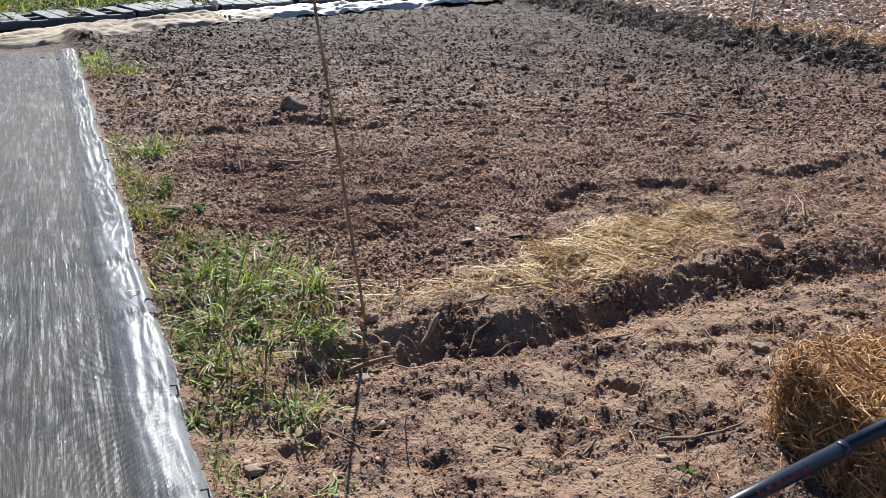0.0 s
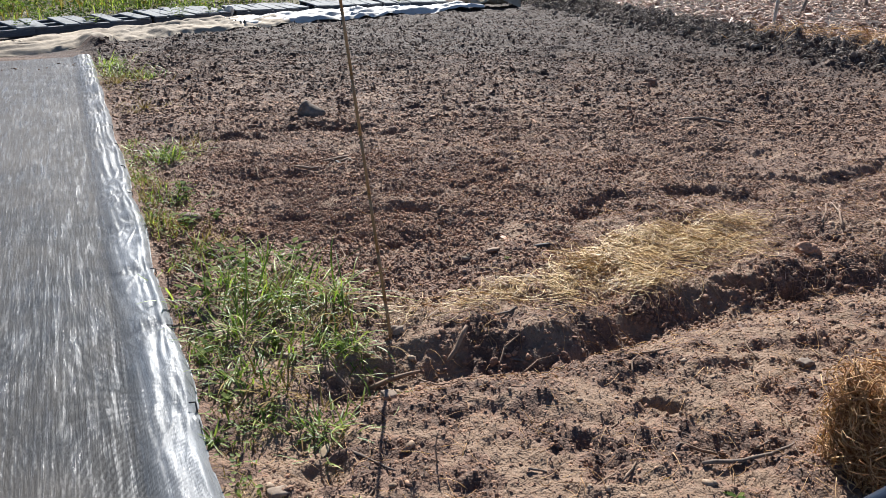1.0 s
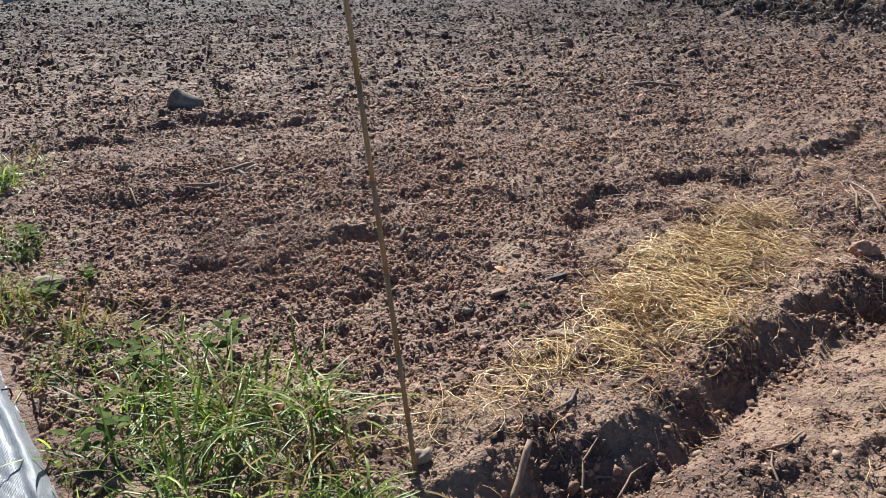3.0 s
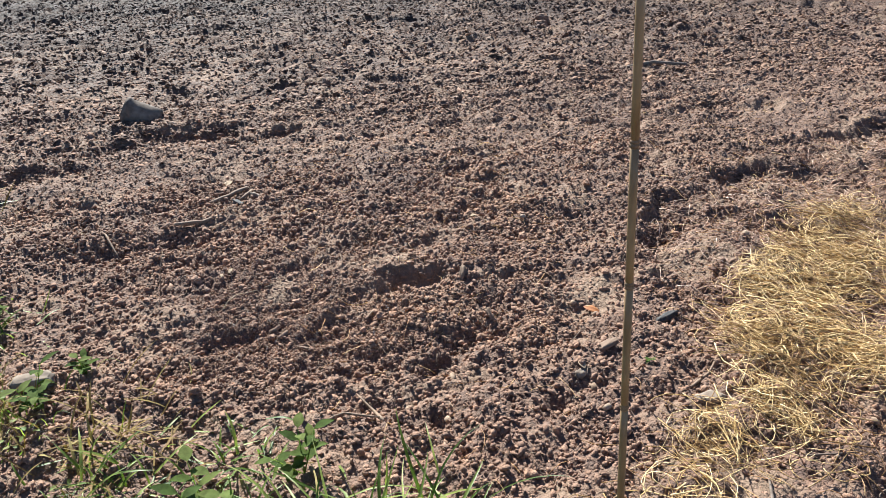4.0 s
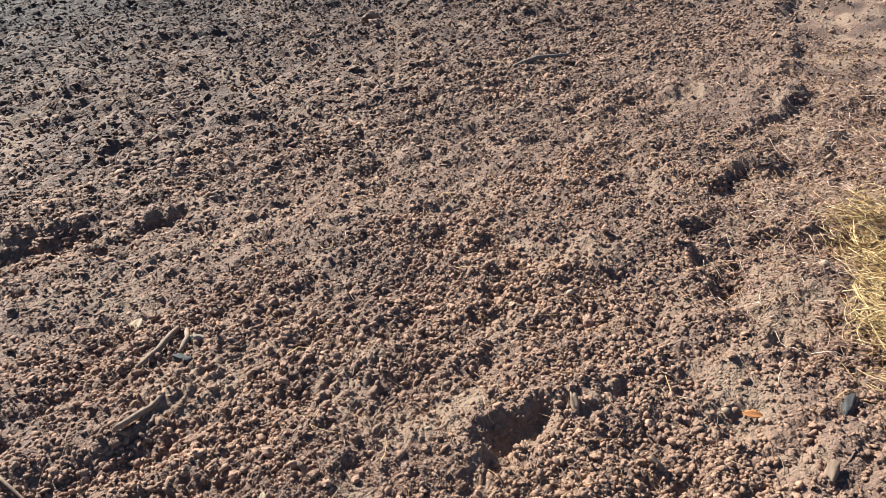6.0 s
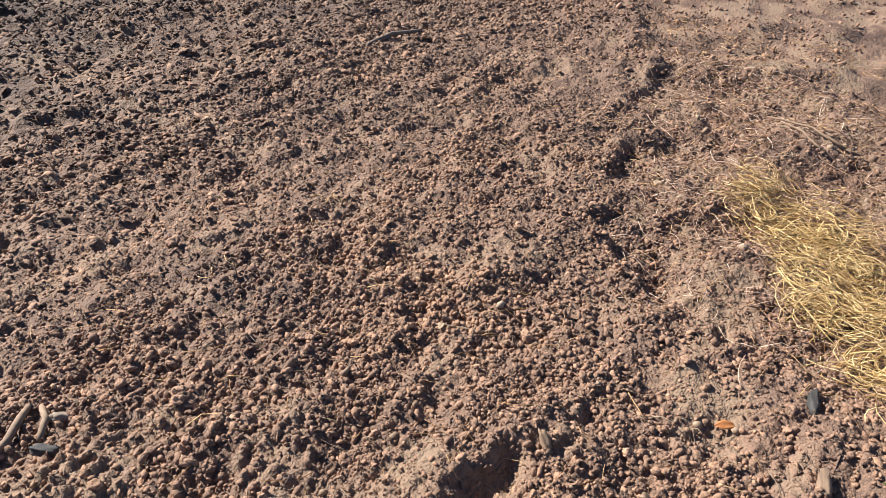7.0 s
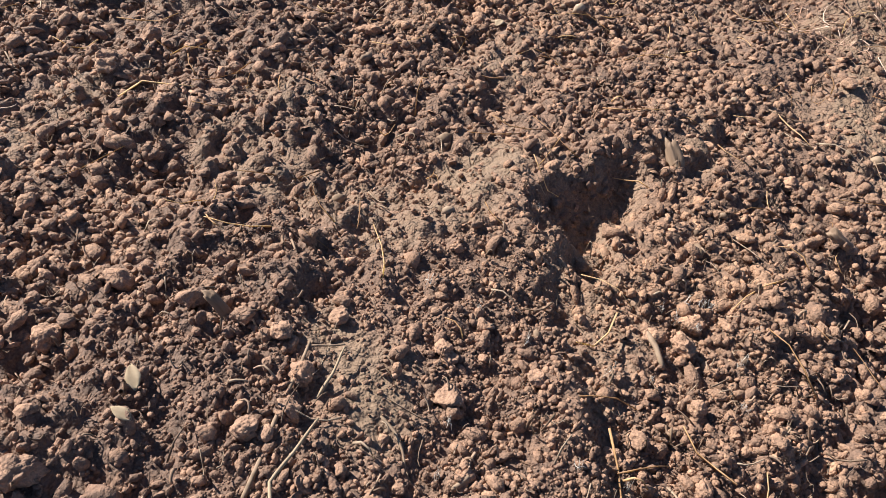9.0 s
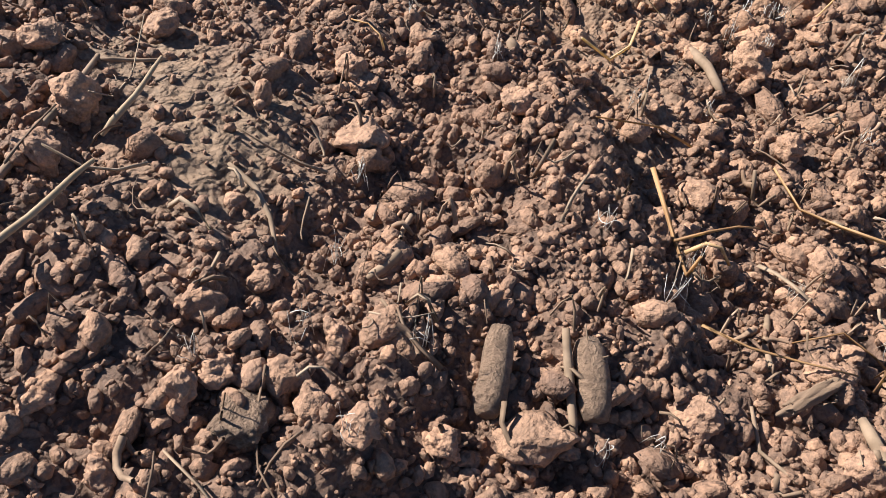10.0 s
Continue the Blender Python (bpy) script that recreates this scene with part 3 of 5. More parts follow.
BASES = {lv: [clod_base(lv, s + 10 * lv) for s in range(8)] for lv in (0, 1, 2, 3, 4)}


def turns(n, flat=0.0):
    """Random rotation matrices."""
    q = rng.normal(size=(n, 4))
    q[:, 1:3] *= 1 - flat
    q /= np.linalg.norm(q, axis=1)[:, None]
    w, x, y, z = q.T
    return np.stack([1 - 2 * (y * y + z * z), 2 * (x * y - z * w), 2 * (x * z + y * w), 2 * (x * y + z * w), 1 - 2 * (x * x + z * z), 2 * (y * z - x * w),
                     2 * (x * z - y * w), 2 * (y * z + x * w), 1 - 2 * (x * x + y * y)], -1).reshape(n, 3, 3)


def clods(name, xy, size, level, mat, label, category="soil", sink=0.25, flat=0.0, tall=1.0):
    """All the clods of a stretch as one mesh."""
    vs, fs, n0 = [], [], 0
    z = height(xy[:, 0], xy[:, 1])
    kind = rng.integers(0, 8, len(xy))
    for k in range(8):
        pick = np.nonzero(kind == k)[0]
        bv, bf = BASES[level][k]
        m = len(pick)
        if not m:
            continue
        scl = size[pick, None] * np.stack([rng.uniform(0.8, 1.5, m), rng.uniform(0.6, 1.0, m), tall * rng.uniform(0.45, 0.95, m)], -1)
        p = np.einsum("nij,nvj->nvi", turns(m, flat), bv[None] * scl[:, None, :])
        p[..., 0] += xy[pick, 0, None]
        p[..., 1] += xy[pick, 1, None]
        p[..., 2] += (z[pick] + tall * size[pick] * (0.6 - sink))[:, None]
        vs.append(p.reshape(-1, 3))
        fs.append((bf[None] + (np.arange(m) * len(bv))[:, None, None] + n0).reshape(-1, 3))
        n0 += m * len(bv)
    return put(name, mesh_np(name, np.concatenate(vs), np.concatenate(fs)), mat, label=label, category=category, kind="stuff")


def scatter(n, x0, x1, y0, y1, keep):
    """n random places in a rectangle where keep(x, y) exceeds a random number."""
    got = np.zeros((0, 2))
    while len(got) < n:
        p = np.stack([rng.uniform(x0, x1, n), rng.uniform(y0, y1, n)], -1)
        got = np.concatenate([got, p[rng.random(n) < keep(p[:, 0], p[:, 1])]])
    return got[:n]


def in_till(x, y):
    t = np.clip(tilled(x, y), 0, 1)
    bare = smooth01((noise2(x, y * 1.9, 0.33, 42) - 0.12) / 0.22)
    out = off_tarp(x, y) * (t + (1 - t) * 0.75 * (1 - 0.85 * patchy(x, y))) * (1 - 0.6 * bare) * (0.35 + 0.65 * smooth01(0.5 + 1.8 * noise2(x, y, 0.45, 12)))
    for px, py, rx, ry in FLATS:
        out = out * (1 - 0.93 * np.exp(-((x - px) / rx) ** 2 - ((y - py) / ry) ** 2))
    return out


def by_end(x, y):
    """1 on the spot of bed that the walk ends over, where crumbs are rounder and finer."""
    return np.exp(-((x + 0.70) / 0.34) ** 6 - ((y - 4.07) / 0.34) ** 6)


def power(n, lo, hi, k):
    u = rng.random(n)
    return (lo ** -k + u * (hi ** -k - lo ** -k)) ** (-1 / k)


BED = lambda x, y: off_tarp(x, y) * np.clip(tilled(x, y), 0, 1)
TROD = lambda x, y: off_tarp(x, y) * (1 - np.clip(tilled(x, y), 0, 1))
clods("soil_clods", scatter(20000, -1.0, -0.35, 3.75, 4.40, lambda x, y: 0.10 + 0.90 * in_till(x, y)), power(20000, 0.0010, 0.0048, 1.2), 1, M_CLOD, "fine brown soil crumbs on the tilled bed", sink=0.35)
clods("soil_clods", scatter(4800, -1.1, 0.1, 3.7, 4.6, in_till), power(4800, 0.0026, 0.0085, 1.7), 2, M_CLOD, "small crumbled brown soil clods on the tilled bed", sink=0.4)
clods("soil_clods", scatter(21000, -1.7, 1.3, 3.0, 5.2, lambda x, y: in_till(x, y) * (1 - 0.9 * by_end(x, y))), power(21000, 0.0045, 0.0135, 1.7), 1, M_CLOD, "loose brown soil crumbs on the tilled bed", sink=0.42, flat=0.5, tall=0.85)
clods("soil_clods", scatter(50000, -2.6, 1.9, 2.9, 6.4, lambda x, y: (0.4 * BED(x, y) + 0.6 * in_till(x, y)) * (1 - by_end(x, y))), power(50000, 0.0038, 0.0125, 1.5), 0, M_CLOD, "fine loose brown soil crumbs on the tilled bed", sink=0.42, flat=0.8, tall=0.62)
clods("soil_clods", scatter(52000, -4.4, 5.0, 5.8, 14.5, lambda x, y: (0.6 + 0.4 * in_till(x, y)) * off_tarp(x, y) * (ridge_side(x, y) < -0.1) * smooth01((19 - y) / 11)), power(52000, 0.009, 0.028, 1.9), 0, M_CLOD, "dark soil lumps on the far tilled bed", sink=0.45, flat=0.8, tall=0.36)
clods("soil_clods", scatter(30000, -3.6, 3.8, 5.4, 9.5, lambda x, y: off_tarp(x, y) * (ridge_side(x, y) < -0.1)), power(30000, 0.007, 0.020, 1.9), 0, M_CLOD, "crumbled dark soil on the middle of the bed", sink=0.42, flat=0.8, tall=0.36)
clods("soil_clods", scatter(9000, -0.6, 2.4, 1.5, 4.3, lambda x, y: TROD(x, y) * (1 - patchy(x, y)) ** 1.5), power(9000, 0.0036, 0.012, 1.9), 1, M_CLOD, "loosened damp soil crumbs on the trodden strip", sink=0.42, flat=0.7, tall=0.6)
clods("soil_clods", scatter(19000, -0.6, 2.2, 1.5, 3.9, TROD), power(19000, 0.0028, 0.009, 1.9), 0, M_CLOD, "fine crumbs and grit on the trodden strip", sink=0.42, flat=0.8, tall=0.45)
clods("soil_clods", scatter(11000, 1.3, 3.8, 4.2, 6.8, lambda x, y: 0.35 + 0.65 * in_till(x, y)), power(11000, 0.005, 0.016, 1.8), 0, M_CLOD, "loose crumbs along the edge of the tilled bed", sink=0.42, flat=0.8, tall=0.6)
clods("soil_clods", scatter(2600, 2.4, 5.2, 4.2, 7.4, lambda x, y: 0.4 + 0.6 * in_till(x, y)), power(2600, 0.006, 0.022, 1.9), 1, M_CLOD, "loose soil lumps beside the bed edge", sink=0.45)
clods("soil_clods", scatter(12000, 0.2, 2.8, 3.3, 5.4, TROD), power(12000, 0.0035, 0.014, 1.9), 0, M_CLOD, "crumbs trodden into the straw-strewn strip", sink=0.42, flat=0.8, tall=0.55)
clods("bank_clods", scatter(600, -0.5, 2.4, 2.3, 3.9, lambda x, y: np.exp(-((y - np.interp(x, BANK_X, BANK_Y) + 0.08) / 0.12) ** 4)), power(600, 0.005, 0.018, 1.6), 2, M_CLOD, "rough damp soil clods on the furrow bank", sink=0.55)


# ---- strands and blades ----
def strand_mesh(name, p, r, sides=3):
    """Thin tapered tubes. p: (strands, points, 3), r: (strands, points)."""
    s, k = p.shape[:2]
    t = np.gradient(p, axis=1)
    t /= np.linalg.norm(t, axis=2, keepdims=True) + 1e-9
    ref = np.where(np.abs(t[..., 2:3]) > 0.8, np.array([1.0, 0, 0]), np.array([0, 0, 1.0]))
    a = np.cross(t, ref)
    a /= np.linalg.norm(a, axis=2, keepdims=True) + 1e-9
    b = np.cross(t, a)
    ang = np.arange(sides) * 2 * np.pi / sides
    ring = p[:, :, None] + r[:, :, None, None] * (np.cos(ang)[None, None, :, None] * a[:, :, None] + np.sin(ang)[None, None, :, None] * b[:, :, None])
    v = ring.reshape(-1, 3)
    base = (np.arange(s)[:, None, None] * k + np.arange(k - 1)[None, :, None]) * sides
    j = np.arange(sides)[None, None]
    j2 = (j + 1) % sides
    f = np.stack([base + j, base + j2, base + sides + j2, base + sides + j], -1).reshape(-1, 4)
    caps = []
    if sides == 3:
        first = np.arange(s)[:, None] * k * sides
        caps = [np.concatenate([first + np.array([[2, 1, 0]]), first + (k - 1) * sides + np.array([[0, 1, 2]])])]
    return mesh_np(name, v, [f] + caps)


def blade_mesh(name, p, w, fold=0.35):
    """Grass blades: folded strips that taper to a tip. p: (blades, points, 3), w: (blades, points) half widths."""
    s, k = p.shape[:2]
    t = np.gradient(p, axis=1)
    side = np.cross(t, np.array([0, 0, 1.0]))
    side /= np.linalg.norm(side, axis=2, keepdims=True) + 1e-9
    up = np.cross(side, t)
    up /= np.linalg.norm(up, axis=2, keepdims=True) + 1e-9
    v = np.stack([p - side * w[..., None], p - up * (fold * w)[..., None], p + side * w[..., None]], 2).reshape(-1, 3)
    base = (np.arange(s)[:, None] * k + np.arange(k - 1)[None]) * 3
    f = np.stack([np.stack([base, base + 1, base + 4, base + 3], -1), np.stack([base + 1, base + 2, base + 5, base + 4], -1)], 0).reshape(-1, 4)
    return mesh_np(name, v, f)


def lying(xy, length, radius, k=6, curl=0.9, lift=0.02, tilt=0.12, ang=None):
    """Curved strands that lie on the ground."""
    n = len(xy)
    ang = rng.uniform(0, 2 * np.pi, n) if ang is None else ang
    turn = rng.normal(0, curl, n)
    u = np.linspace(-0.5, 0.5, k)
    a = ang[:, None] + turn[:, None] * u[None] * 2
    step = length[:, None] / (k - 1)
    dx, dy = np.cos(a) * step, np.sin(a) * step
    x = xy[:, 0, None] + np.cumsum(dx, 1) - dx.sum(1, keepdims=True) / 2
    y = xy[:, 1, None] + np.cumsum(dy, 1) - dy.sum(1, keepdims=True) / 2
    lif = rng.random((n, 1)) * lift
    z = height(x, y, False) + radius[:, None] + 0.008 + lif + (u[None] * length[:, None]) * rng.normal(0, tilt, (n, 1)) + 0.006 * rng.normal(size=(n, 1)) * np.cos(u * 5)
    z = np.maximum(z, height(x, y, False) + radius[:, None] * 0.3 + 0.002)
    r = np.repeat(radius[:, None], k, 1) * np.linspace(1, 0.6, k)[None]
    return np.stack([x, y, z], -1), r


def empty(name, at=(0, 0, 0), **tags):
    ob = new(name)
    ob.matrix_world = Matrix.Translation(at)
    return tagged(ob, **tags)


def box(bm, sx, sy, sz, m=Matrix(), bevel=0.0):
    got = bmesh.ops.create_cube(bm, size=1)["verts"]
    bmesh.ops.scale(bm, vec=(sx, sy, sz), verts=got)
    if bevel:
        got = list({v for e in bmesh.ops.bevel(bm, geom=list({e for v in got for e in v.link_edges}), offset=bevel, segments=1, affect="EDGES")["faces"] for v in e.verts} | {v for v in got if v.is_valid})
    bmesh.ops.transform(bm, matrix=m, verts=got)
    return bm


def tube(bm, p0, p1, r0, r1, sides=12, rings=2, wob=0.0, bend=Vector()):
    """A closed tapered tube from p0 to p1."""
    p0, p1 = Vector(p0), Vector(p1)
    d = (p1 - p0).normalized()
    a = d.orthogonal().normalized()
    b = d.cross(a)
    rows = []
    for i in range(rings):
        t = i / (rings - 1)
        c = p0.lerp(p1, t) + bend * (4 * t * (1 - t))
        r = r0 + (r1 - r0) * t
        row = []
        for j in range(sides):
            g = 2 * math.pi * j / sides
            k = 1 + wob * noise.noise(Vector((math.cos(g) * 1.3 + p0.x * 9, math.sin(g) * 1.3 + p0.y * 9, t * 4)))
            row.append(bm.verts.new(c + (a * math.cos(g) + b * math.sin(g)) * r * k))
        rows.append(row)
    for q, w in zip(rows, rows[1:]):
        for j in range(sides):
            bm.faces.new((q[j], q[(j + 1) % sides], w[(j + 1) % sides], w[j]))
    bm.faces.new(rows[0][::-1])
    bm.faces.new(rows[-1])
    return bm


def ground_z(x, y):
    return float(height(np.array([x]), np.array([y]))[0])


# ---- groundcover sheet ----
def groundcover():
    xs = np.concatenate([np.arange(-3.2, -0.5, 0.05), np.arange(-0.5, -0.22, 0.02), np.arange(-0.22, 0.021, 0.006)])
    ys = np.concatenate([np.arange(-1.5, 3.2, 0.018), np.arange(3.2, 8.01, 0.04)])
    lx, ly = np.meshgrid(xs, ys)
    edge = lx + 0.02 * noise2(ly, ly * 0 + 3.1, 0.5, 60) * smooth01((lx + 0.25) / 0.2) - 0.01 * smooth01(lx / 0.02)
    wx = TARP_O.x + edge * 0.8932 + ly * TARP_U.x
    wy = TARP_O.y + edge * 0.4497 + ly * TARP_U.y
    under = height(wx, wy, False)
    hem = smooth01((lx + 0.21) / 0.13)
    # gathered folds that run along the hem, pulled tight at the pins
    away = np.mod(ly + 0.30, 0.56) - 0.28
    pull = 1 - 0.35 * np.exp(-(away / 0.04) ** 2)
    # creases that fan out from each pin
    fan = np.arctan2(lx + 0.035, np.abs(away) + 0.02)
    crease = np.abs(noise2(fan * 1.6 + np.floor((ly + 0.30) / 0.56) * 3.7, np.sign(away) * 5.0 + 0.3 * away, 0.22, 67))
    z = under + 0.018 + 0.003 * noise2(lx * 2.2, ly * 0.5, 0.35, 62) + 0.0012 * noise2(lx * 4, ly * 0.25, 0.12, 63)
    z += hem * pull * (0.022 + 0.012 * noise2(lx * 2.0, ly * 0.6, 0.34, 61) + 0.013 * np.abs(noise2(lx * 5, ly * 0.35, 0.24, 64)) + 0.022 * crease * np.exp(-(away / 0.2) ** 2) + 0.006 * np.abs(noise2(lx * 3 + ly * 0.6, ly, 0.13, 66)) + 0.0015 * noise2(lx * 2.2, ly, 0.05, 65))
    z -= 0.045 * smooth01((lx + 0.03) / 0.05)
    i = np.arange(lx.size).reshape(lx.shape)
    q = np.stack([i[:-1, :-1], i[:-1, 1:], i[1:, 1:], i[1:, :-1]], -1).reshape(-1, 4)
    m = Matrix(((0.8932, TARP_U.x, 0, TARP_O.x), (0.4497, TARP_U.y, 0, TARP_O.y), (0, 0, 1, 0), (0, 0, 0, 1)))
    me = mesh_np("groundcover_sheet", np.stack([edge, ly, z], -1).reshape(-1, 3), q)
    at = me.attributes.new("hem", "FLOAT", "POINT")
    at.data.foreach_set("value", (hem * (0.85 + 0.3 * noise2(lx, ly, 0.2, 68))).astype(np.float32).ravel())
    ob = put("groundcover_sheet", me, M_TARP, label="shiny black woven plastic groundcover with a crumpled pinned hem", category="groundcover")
    ob.matrix_world = m
    for k in range(9):
        y = -0.02 + 0.56 * k
        bm = bmesh.new()
        tube(bm, (-0.02, y, 0.04), (0.0, y + 0.01, 0.03), 0.0028, 0.0028, 6)
        tube(bm, (0.0, y + 0.01, 0.03), (0.005, y + 0.01, -0.06), 0.0028, 0.0025, 6)
        part("pin", bm, M_PIN, ob, "dark bent wire pin" if k == 0 else "")
    return ob


groundcover()
n = 70
ly, lx = np.concatenate([rng.normal(7.45, 0.07, 50), rng.uniform(1.5, 6.5, 20)]), np.concatenate([rng.uniform(-1.4, -0.02, 50), rng.uniform(-1.5, -0.25, 20)])
crumbs = np.stack([TARP_O.x + lx * 0.8932 + ly * TARP_U.x, TARP_O.y + lx * 0.4497 + ly * TARP_U.y], -1)
clods("strewn_soil", crumbs, np.concatenate([power(50, 0.008, 0.020, 1.6), power(20, 0.004, 0.009, 1.5)]), 2, M_CLOD, "dark soil crumbs strewn on the groundcover", sink=-0.6)


# ---- bamboo stake ----
def bamboo_stake():
    foot, way = Vector((-0.2783, 2.748, -0.06)), Vector((-0.105, -0.044, 0.9935)).normalized()
    ob = empty("bamboo_stake", foot, label="thin tan bamboo garden stake stuck leaning in the soil", category="garden stake")
    stops = (0.0, 0.2, 0.41, 0.63, 0.85, 1.055, 1.27, 1.49, 1.62)
    for i, (a, b) in enumerate(zip(stops, stops[1:])):
        r = 0.0066 - 0.0012 * a
        part("cane", tube(bmesh.new(), way * a, way * (b - 0.002), r, r - 0.0002, 12, 4, 0.03), M_BAMBOO, ob)
        if i:
            bm = bmesh.new()
            tube(bm, way * (a - 0.006), way * a, r * 1.02, r * 1.2, 12)
            tube(bm, way * (a + 0.0005), way * (a + 0.005), r * 1.17, r * 1.02, 12)
            part("node", bm, M_NODE, ob, "darker swollen cane joint" if i == 1 else "")


bamboo_stake()


# ---- straw on the trodden strip ----
STRAW_AT = [(1.10, 3.82, 0.36, 0.22, 0.45), (0.72, 3.42, 0.22, 0.24, 0.8), (0.35, 3.12, 0.34, 0.13, 0.35), (1.32, 3.98, 0.28, 0.14, 0.3), (0.85, 3.75, 0.22, 0.2, 0.5), (-0.1, 2.93, 0.2, 0.07, 0.3)]


def straw_density(x, y):
    d = np.zeros_like(x)
    for i, (cx, cy, rx, ry, tn) in enumerate(STRAW_AT):
        c, s = math.cos(tn), math.sin(tn)
        u, v = ((x - cx) * c + (y - cy) * s) / rx, (-(x - cx) * s + (y - cy) * c) / ry
        d = np.maximum(d, np.exp(-(u * u + v * v) ** 1.5) * (0.45 if i in (2, 5) else 1))
    return d * smooth01((y - np.interp(x, BANK_X, BANK_Y) + 0.02) / 0.08) * smooth01((3.78 + 0.75 * (x - 0.71) - y) / 0.12)


xy = scatter(2100, -0.5, 2.0, 2.7, 4.5, lambda x, y: straw_density(x, y) * (0.08 + 0.92 * smooth01(0.12 + 3.2 * noise2(x, y, 0.12, 77))))
# the stalks lie combed outward in swirls
comb = 0.5 + 3.0 * noise2(xy[:, 0], xy[:, 1], 0.22, 78) + rng.normal(0, 1.1, 2100)
p, r = lying(xy, rng.uniform(0.05, 0.26, 2100), rng.uniform(0.0008, 0.0020, 2100), 7, 1.2, 0.030, 0.10, comb)
put("loose_straw", strand_mesh("loose_straw", p, r), M_STRAW, label="loose heap of yellow straw strewn on the trodden soil", category="straw", kind="stuff")
xy = scatter(3600, -0.7, 3.6, 1.6, 5.4, lambda x, y: off_tarp(x, y) * (0.25 + straw_density(x, y)) * (1 - 0.7 * np.clip(tilled(x, y), 0, 1)))
p, r = lying(xy, rng.uniform(0.02, 0.11, 3600), rng.uniform(0.0006, 0.0015, 3600), 4, 0.35, 0.012, 0.08)
put("straw_bits", strand_mesh("straw_bits", p, r), M_HAY, label="scattered brown straw bits on the soil", category="straw", kind="stuff")
xy = scatter(1900, 0.2, 2.8, 3.4, 5.6, lambda x, y: TROD(x, y) * (0.4 + 0.6 * smooth01(0.4 + 2 * noise2(x, y, 0.3, 79))))
p, r = lying(xy, rng.uniform(0.03, 0.16, 1900), rng.uniform(0.0006, 0.0014, 1900), 5, 0.5, 0.012, 0.1)
put("straw_bits", strand_mesh("straw_bits", p, r), M_MULCH, label="pale trampled straw on the trodden strip", category="straw", kind="stuff")
xy = scatter(5200, -1.8, 2.2, 1.6, 6.2, lambda x, y: off_tarp(x, y) * (0.3 + 0.7 * in_till(x, y)))
p, r = lying(xy, power(5200, 0.010, 0.08, 1.3), rng.uniform(0.0005, 0.0016, 5200), 4, 0.25, 0.004, 0.15)
put("twig_bits", strand_mesh("twig_bits", p, r), M_TWIG, label="small broken twigs and roots mixed in the soil", category="twigs", kind="stuff")
xy = scatter(280, -1.05, -0.05, 3.72, 4.5, in_till)
p, r = lying(xy, power(280, 0.006, 0.026, 1.2), rng.uniform(0.0003, 0.0009, 280), 5, 0.8, 0.002, 0.2)
put("root_bits", strand_mesh("root_bits", p, r, 4), M_TWIG, label="fine broken roots among the soil crumbs", category="roots", kind="stuff")

xy = scatter(95, -1.0, -0.25, 3.75, 4.4, in_till)
p, r = lying(xy, power(95, 0.008, 0.026, 1.3), rng.uniform(0.0008, 0.0022, 95), 5, 0.5, 0.002, 0.25)
put("root_bits", strand_mesh("root_bits", p, r, 5), M_DEBRIS, label="short brown bits of root and stalk among the crumbs", category="roots", kind="stuff")
xy = np.repeat(scatter(34, -0.9, -0.35, 3.78, 4.2, in_till), 6, axis=0) + rng.normal(0, 0.0016, (204, 2))
p, r = lying(xy, rng.uniform(0.004, 0.011, 204), rng.uniform(0.00014, 0.00030, 204), 5, 0.6, 0.006, 0.6)
put("root_hairs", strand_mesh("root_hairs", p, r), M_HAIR, label="tiny pale tufts of root hairs on the crumbs", category="roots", kind="stuff")

clods("bark_bits", scatter(700, -0.6, 2.6, 1.55, 4.6, lambda x, y: off_tarp(x, y) * (1 - 0.6 * np.clip(tilled(x, y), 0, 1))), power(700, 0.006, 0.022, 1.6), 1, M_TWIG, "flat bits of bark and dry crust on the trodden soil", "bark", 0.55, 0.85)


